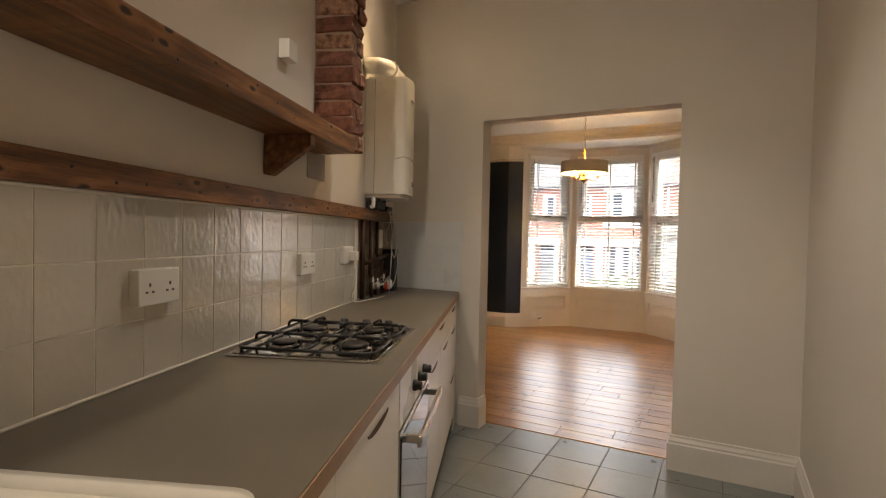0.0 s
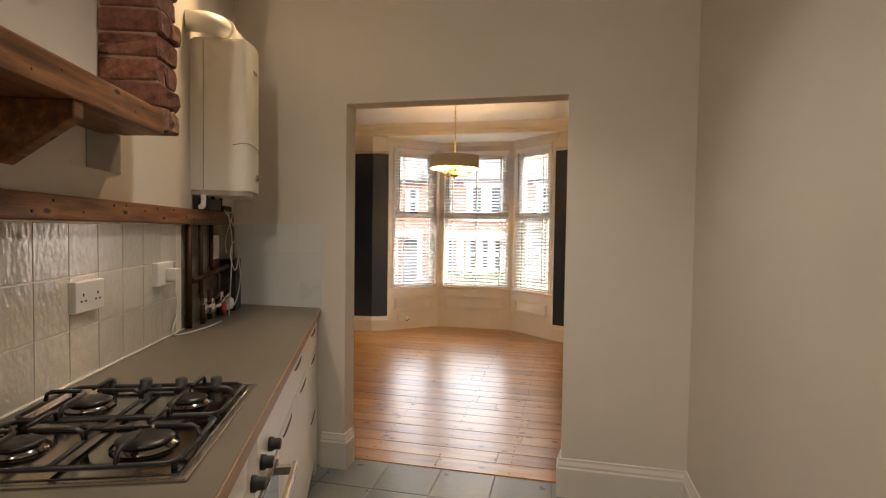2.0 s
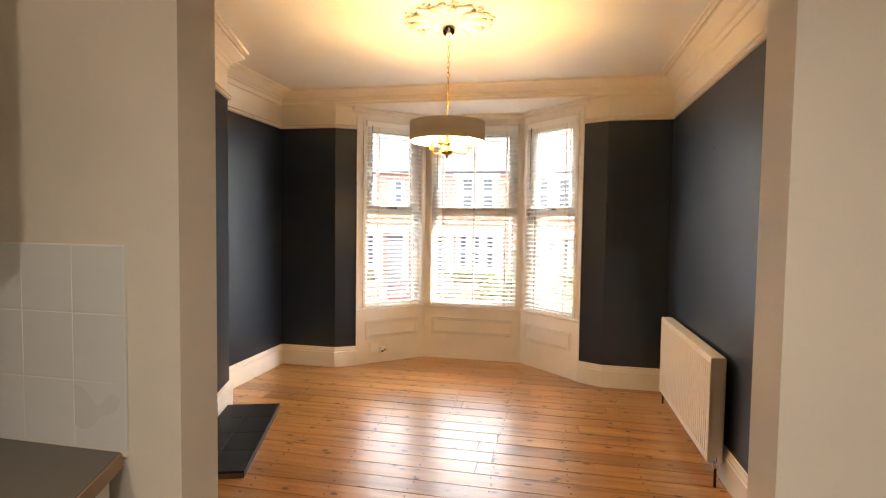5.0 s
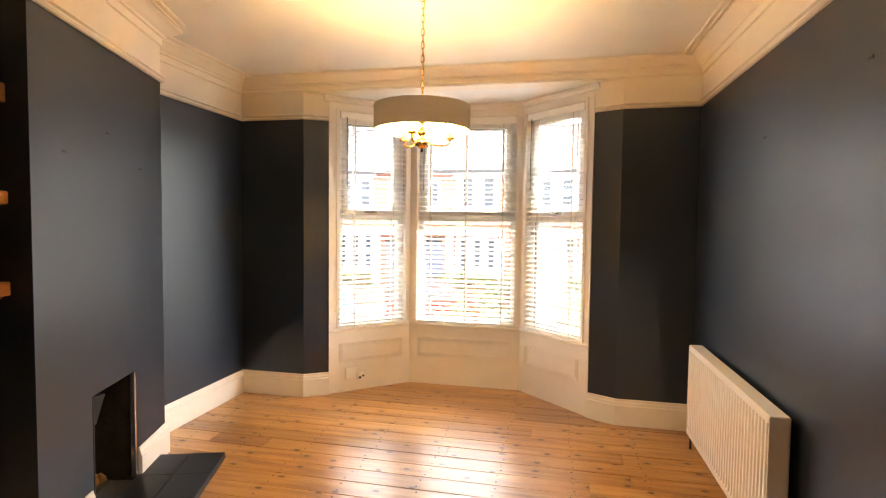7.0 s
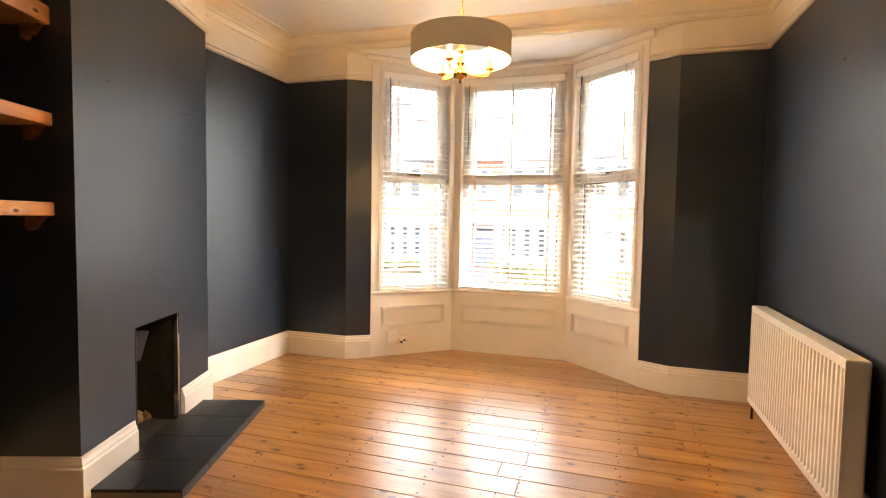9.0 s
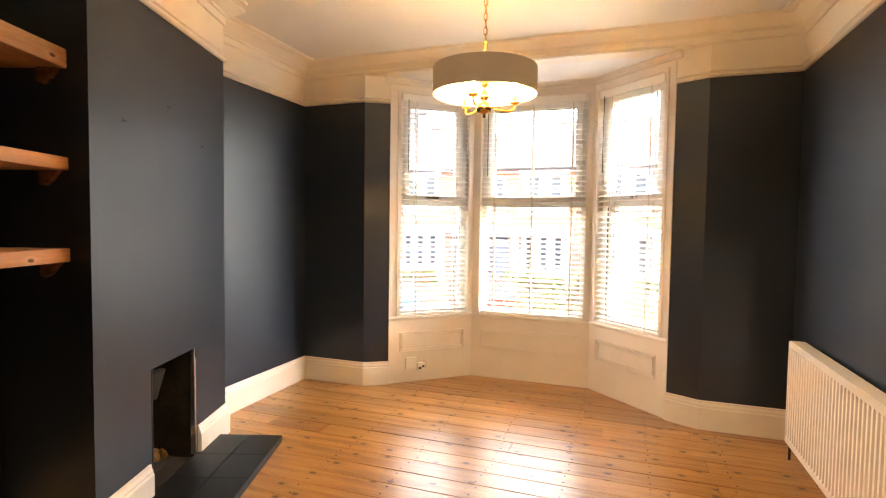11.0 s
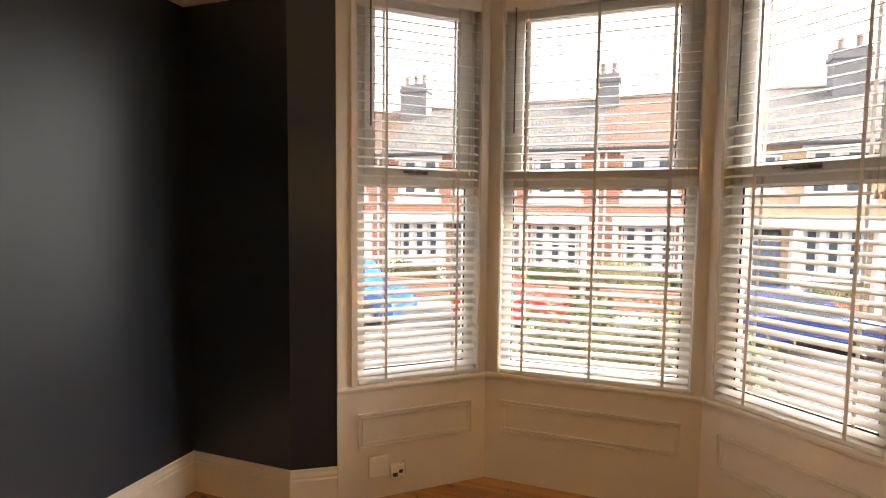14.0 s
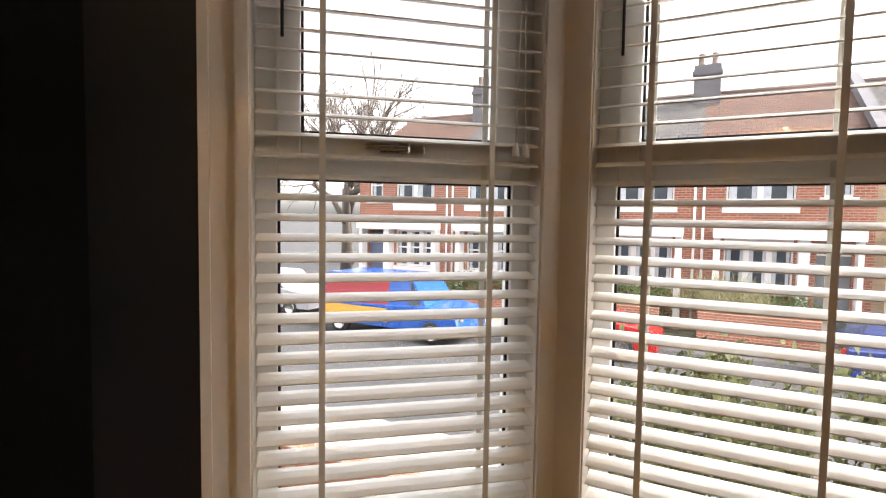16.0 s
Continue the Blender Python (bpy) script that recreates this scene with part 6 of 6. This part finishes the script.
def shrub(x, y, z, rx, ry, h, n, mat, label, seed, leaf=0.09, spiky=False):
    """Stems and a loose mass of small leaves with gaps."""
    r = random.Random(seed)
    s = thing("shrub", label, "shrub", pose(x, y, z))
    st = bmesh.new()
    for _ in range(12):
        a, d = r.uniform(0, math.tau), r.uniform(0.2, 0.8)
        bm_tube(st, [(0.1 * math.cos(a), 0.1 * math.sin(a), 0), (rx * d * 0.6 * math.cos(a), ry * d * 0.6 * math.sin(a), h * 0.5), (rx * d * math.cos(a), ry * d * math.sin(a), h * r.uniform(0.7, 0.95))], [0.025, 0.015, 0.006], 5)
    part("stems", st, BARK, s)
    verts, faces = [], []
    tufts = [(r.uniform(-rx, rx), r.uniform(-ry, ry), h * r.uniform(0.25, 1.0) ** 0.7, r.uniform(0.12, 0.34)) for _ in range(46)]
    for _ in range(n):
        tx, ty, tz, tr = tufts[r.randrange(len(tufts))]
        c = Vector((tx, ty, tz * (1 - 0.25 * (tx / rx) ** 2))) + Vector([r.gauss(0, tr * 0.6) for _ in range(3)])
        d = Vector([r.gauss(0, 1) for _ in range(3)]).normalized()
        if spiky:
            d = (d + Vector((0, 0, 1.2))).normalized()
        e = d.orthogonal().normalized() * leaf * (0.08 if spiky else 0.3)
        L = leaf * r.uniform(0.6, 1.4) * (3.0 if spiky else 1.0)
        c.z = max(c.z, 0.05)
        i = len(verts)
        verts += [c - e * 0.2, c + d * L * 0.5 - e, c + d * L, c + d * L * 0.5 + e]
        faces.append((i, i + 1, i + 2, i + 3))
    me = bpy.data.meshes.new("foliage")
    me.from_pydata([tuple(v) for v in verts], [], faces)
    me.materials.append(mat)
    ob = new("foliage", me)
    ob.parent = s
    tagged(ob, kind="stuff")


shrub(-0.35, 10.6, GZ + 0.13, 1.05, 0.5, 2.3, 7000, MIXED, "tall loose green shrub in front of the bay window", 1, 0.075)
shrub(2.6, 10.2, GZ + 0.13, 1.0, 0.5, 1.35, 2400, GREEN, "dark green shrub in the front garden", 2)
shrub(-0.6, 23.3, GZ + 0.13, 1.1, 0.45, 1.35, 2200, STRAW, "straw-coloured spiky plant behind the garden wall", 3, 0.13, True)
shrub(-3.4, 23.3, GZ + 0.13, 1.3, 0.45, 1.3, 2400, GREEN, "clipped green hedge in a front garden", 4)
shrub(0.9, 23.35, GZ + 0.13, 0.7, 0.4, 1.25, 1500, GREEN, "green shrub before the white porch", 5)
shrub(4.4, 23.3, GZ + 0.13, 1.2, 0.45, 1.1, 1800, GREEN, "low green hedge in a front garden", 6)
shrub(-8.2, 23.3, GZ + 0.13, 1.3, 0.45, 1.2, 1800, GREEN, "green hedge in a front garden", 7)


def bare_tree(x, y, h, seed):
    r = random.Random(seed)
    t = thing("bare_tree", "leafless winter tree with fine twigs", "tree", pose(x, y, GZ))
    trunk, twigs = bmesh.new(), bmesh.new()

    def grow(bm_, p, d, ln, rad, level):
        q = p + d * ln * 0.5 + Vector([r.gauss(0, 0.05) * ln for _ in range(3)])
        e = p + d * ln
        bm_tube(bm_, [p, q, e], [rad, rad * 0.82, rad * 0.62], 7 if level < 2 else 4)
        if level == 5:
            return
        for _ in range(3 if level else 5):
            nd = (d + Vector([r.gauss(0, 0.5) for _ in range(3)]) + Vector((0, 0, 0.12))).normalized()
            grow(trunk if level < 1 else twigs, p + (e - p) * r.uniform(0.6, 1.0), nd, ln * r.uniform(0.6, 0.78), rad * 0.55, level + 1)

    grow(trunk, Vector((0, 0, 0)), Vector((0, 0, 1)), h * 0.32, h * 0.022, 0)
    part("trunk", trunk, BARK, t)
    part("crown", twigs, BARK, t, "fine bare branches")


bare_tree(-19.5, 30, 15.5, 4)
bare_tree(-24.0, 36, 17.5, 9)
bare_tree(-16.8, 33, 13.5, 6)


def car(x, y, paint, label, seed=0, van=False, bands=(), name="parked_car", short=0.0):
    c = thing(name, label, "van" if van else "car", pose(x, y, GZ))
    L, W = (4.6, 1.85) if van else (4.1, 1.7)
    L -= short
    H = 1.75 if van else 1.45
    low = [(-L / 2, 0.32), (-L / 2 + 0.05, 0.62), (-L / 2 + 0.1, 0.86)] + ([(L / 2 - 1.0, 0.95), (L / 2 - 0.1, 0.82)] if not van else [(L / 2 - 0.9, 1.0), (L / 2 - 0.1, 0.85)]) + [(L / 2, 0.6), (L / 2, 0.32)]
    body = bmesh.new()
    rings = []
    for k, (yy, inset) in enumerate(((-W / 2, 0.06), (-W / 2 + 0.05, 0.0), (W / 2 - 0.05, 0.0), (W / 2, 0.06))):
        rings.append([body.verts.new((px * (1 - inset * 0.15), yy, pz if pz < 0.4 else pz - inset * 0.5)) for px, pz in low])
    n = len(low)
    for a, b in zip(rings, rings[1:]):
        for i in range(n):
            body.faces.new((a[i], a[(i + 1) % n], b[(i + 1) % n], b[i]))
    body.faces.new(rings[0])
    body.faces.new(rings[-1][::-1])
    b = part("body", body, paint, c)
    cab = [(-L / 2 + 0.1, 0.84), (-L / 2 + (0.12 if van else 0.45), H - 0.06), (-L / 2 + (0.3 if van else 0.8), H), (L / 2 - (1.5 if van else 1.75), H), (L / 2 - 0.95, 0.92)]
    top = bmesh.new()
    rr = [[top.verts.new((px, yy * (1 - 0.14 * (pz - 0.84) / (H - 0.84)), pz)) for px, pz in cab] for yy in (-W / 2 + 0.04, W / 2 - 0.04)]
    for i in range(5):
        top.faces.new((rr[0][i], rr[0][(i + 1) % 5], rr[1][(i + 1) % 5], rr[1][i]))
    top.faces.new(rr[0])
    top.faces.new(rr[1][::-1])
    part("cabin", top, paint, c)
    cx0 = L / 2 - 1.55 if van else -L / 2 + 0.62
    for s in (-1, 1):
        wv = bmesh.new()
        q = [(cx0, 0.93), (cx0 + 0.08, H - 0.12), (L / 2 - (1.58 if van else 1.8), H - 0.12), (L / 2 - 1.12, 0.95)]
        v = [wv.verts.new((px, s * ((W / 2 - 0.04) * (1 - 0.14 * (pz - 0.84) / (H - 0.84)) + 0.004), pz)) for px, pz in q]
        wv.faces.new(v)
        part("side_window", wv, DARKGLASS, c)
        for wx in (-L / 2 + 0.75, L / 2 - 0.8):
            wheel = bmesh.new()
            bm_lathe(wheel, [(0.2, -0.09), (0.3, -0.09), (0.31, -0.05), (0.31, 0.05), (0.3, 0.09), (0.2, 0.09)], 20)
            bmesh.ops.transform(wheel, matrix=pose(wx, s * (W / 2 - 0.08), 0.31, 90), verts=wheel.verts)
            w_ = part("wheel", wheel, GASKET, c)
            rim = bmesh.new()
            bm_lathe(rim, [(0.02, 0.0), (0.19, 0.01), (0.195, 0.03), (0.195, -0.03)], 16)
            bmesh.ops.transform(rim, matrix=pose(wx, s * (W / 2 + 0.012), 0.31, 90 if s < 0 else -90), verts=rim.verts)
            part("rim", rim, STEEL, w_)
        part("headlight", box_bm(L / 2 - 0.12, L / 2 - 0.01, s * W * 0.36 - 0.14, s * W * 0.36 + 0.14, 0.62, 0.74, 0.02), CHROME, c)
        part("tail_light", box_bm(-L / 2 - 0.005, -L / 2 + 0.06, s * W * 0.4 - 0.08, s * W * 0.4 + 0.08, 0.66, 0.86, 0.01), REDPLASTIC, c)
    ws = bmesh.new()
    v = [ws.verts.new(q) for q in ((L / 2 - 1.0, -W * 0.42, 0.95), (L / 2 - 1.0, W * 0.42, 0.95), (L / 2 - (1.49 if van else 1.73), W * 0.37, H - 0.04), (L / 2 - (1.49 if van else 1.73), -W * 0.37, H - 0.04))]
    ws.faces.new(v)
    part("windscreen", ws, DARKGLASS, c)
    if bands:
        side = bmesh.new()
        for s in (-1, 1):
            v = [side.verts.new((px, s * ((W / 2 - 0.04) * (1 - 0.14 * (pz - 0.84) / (H - 0.84)) + 0.006), pz)) for px, pz in ((-L / 2 + 0.14, 0.86), (0.1, 0.9), (0.1, H - 0.1), (-L / 2 + 0.16, H - 0.1))]
            side.faces.new(v)
        part("upper_panel", side, MAROON, c, "plain maroon side panel")
    for x0, x1, z0, z1, m in bands:
        part("side_panel", box_bm(x0, x1, -W / 2 - 0.012, -W / 2 + 0.02, z0, z1, 0.004), m, c, "plain coloured side panel")


CARRED = surface("red_car_paint", (0.42, 0.015, 0.012), 0.2, vary=0.05, relief=0, coat=0.5)
VANBLUE = surface("bright_blue_van_paint", (0.012, 0.085, 0.38), 0.25, vary=0.05, relief=0, coat=0.4)
CARBLUE = surface("dark_blue_car_paint", (0.03, 0.05, 0.2), 0.2, vary=0.05, relief=0, coat=0.5)
YELLOW = surface("yellow_panel", (0.65, 0.36, 0.06), 0.4, vary=0.05)
MAROON = surface("maroon_panel", (0.3, 0.03, 0.04), 0.4, vary=0.05)
SILVER = surface("silver_car_paint", (0.5, 0.51, 0.53), 0.3, 0.6, vary=0.05, relief=0)
car(-3.65, 20.2, CARRED, "glossy red parked hatchback", 1, short=0.8)
car(3.5, 20.3, CARBLUE, "dark blue parked car at the far kerb", 2)
car(8.6, 20.3, SILVER, "silver parked car at the far kerb", 3)
car(-9.0, 19.4, VANBLUE, "bright blue parked van with red and yellow side panels", 4, True, ((-2.2, 0.1, 0.45, 0.84, YELLOW),), "parked_van")
car(-14.6, 20.2, SILVER, "silver parked estate car", 5)
car(6.3, 14.6, CARBLUE, "dark blue car parked at the near kerb", 6)
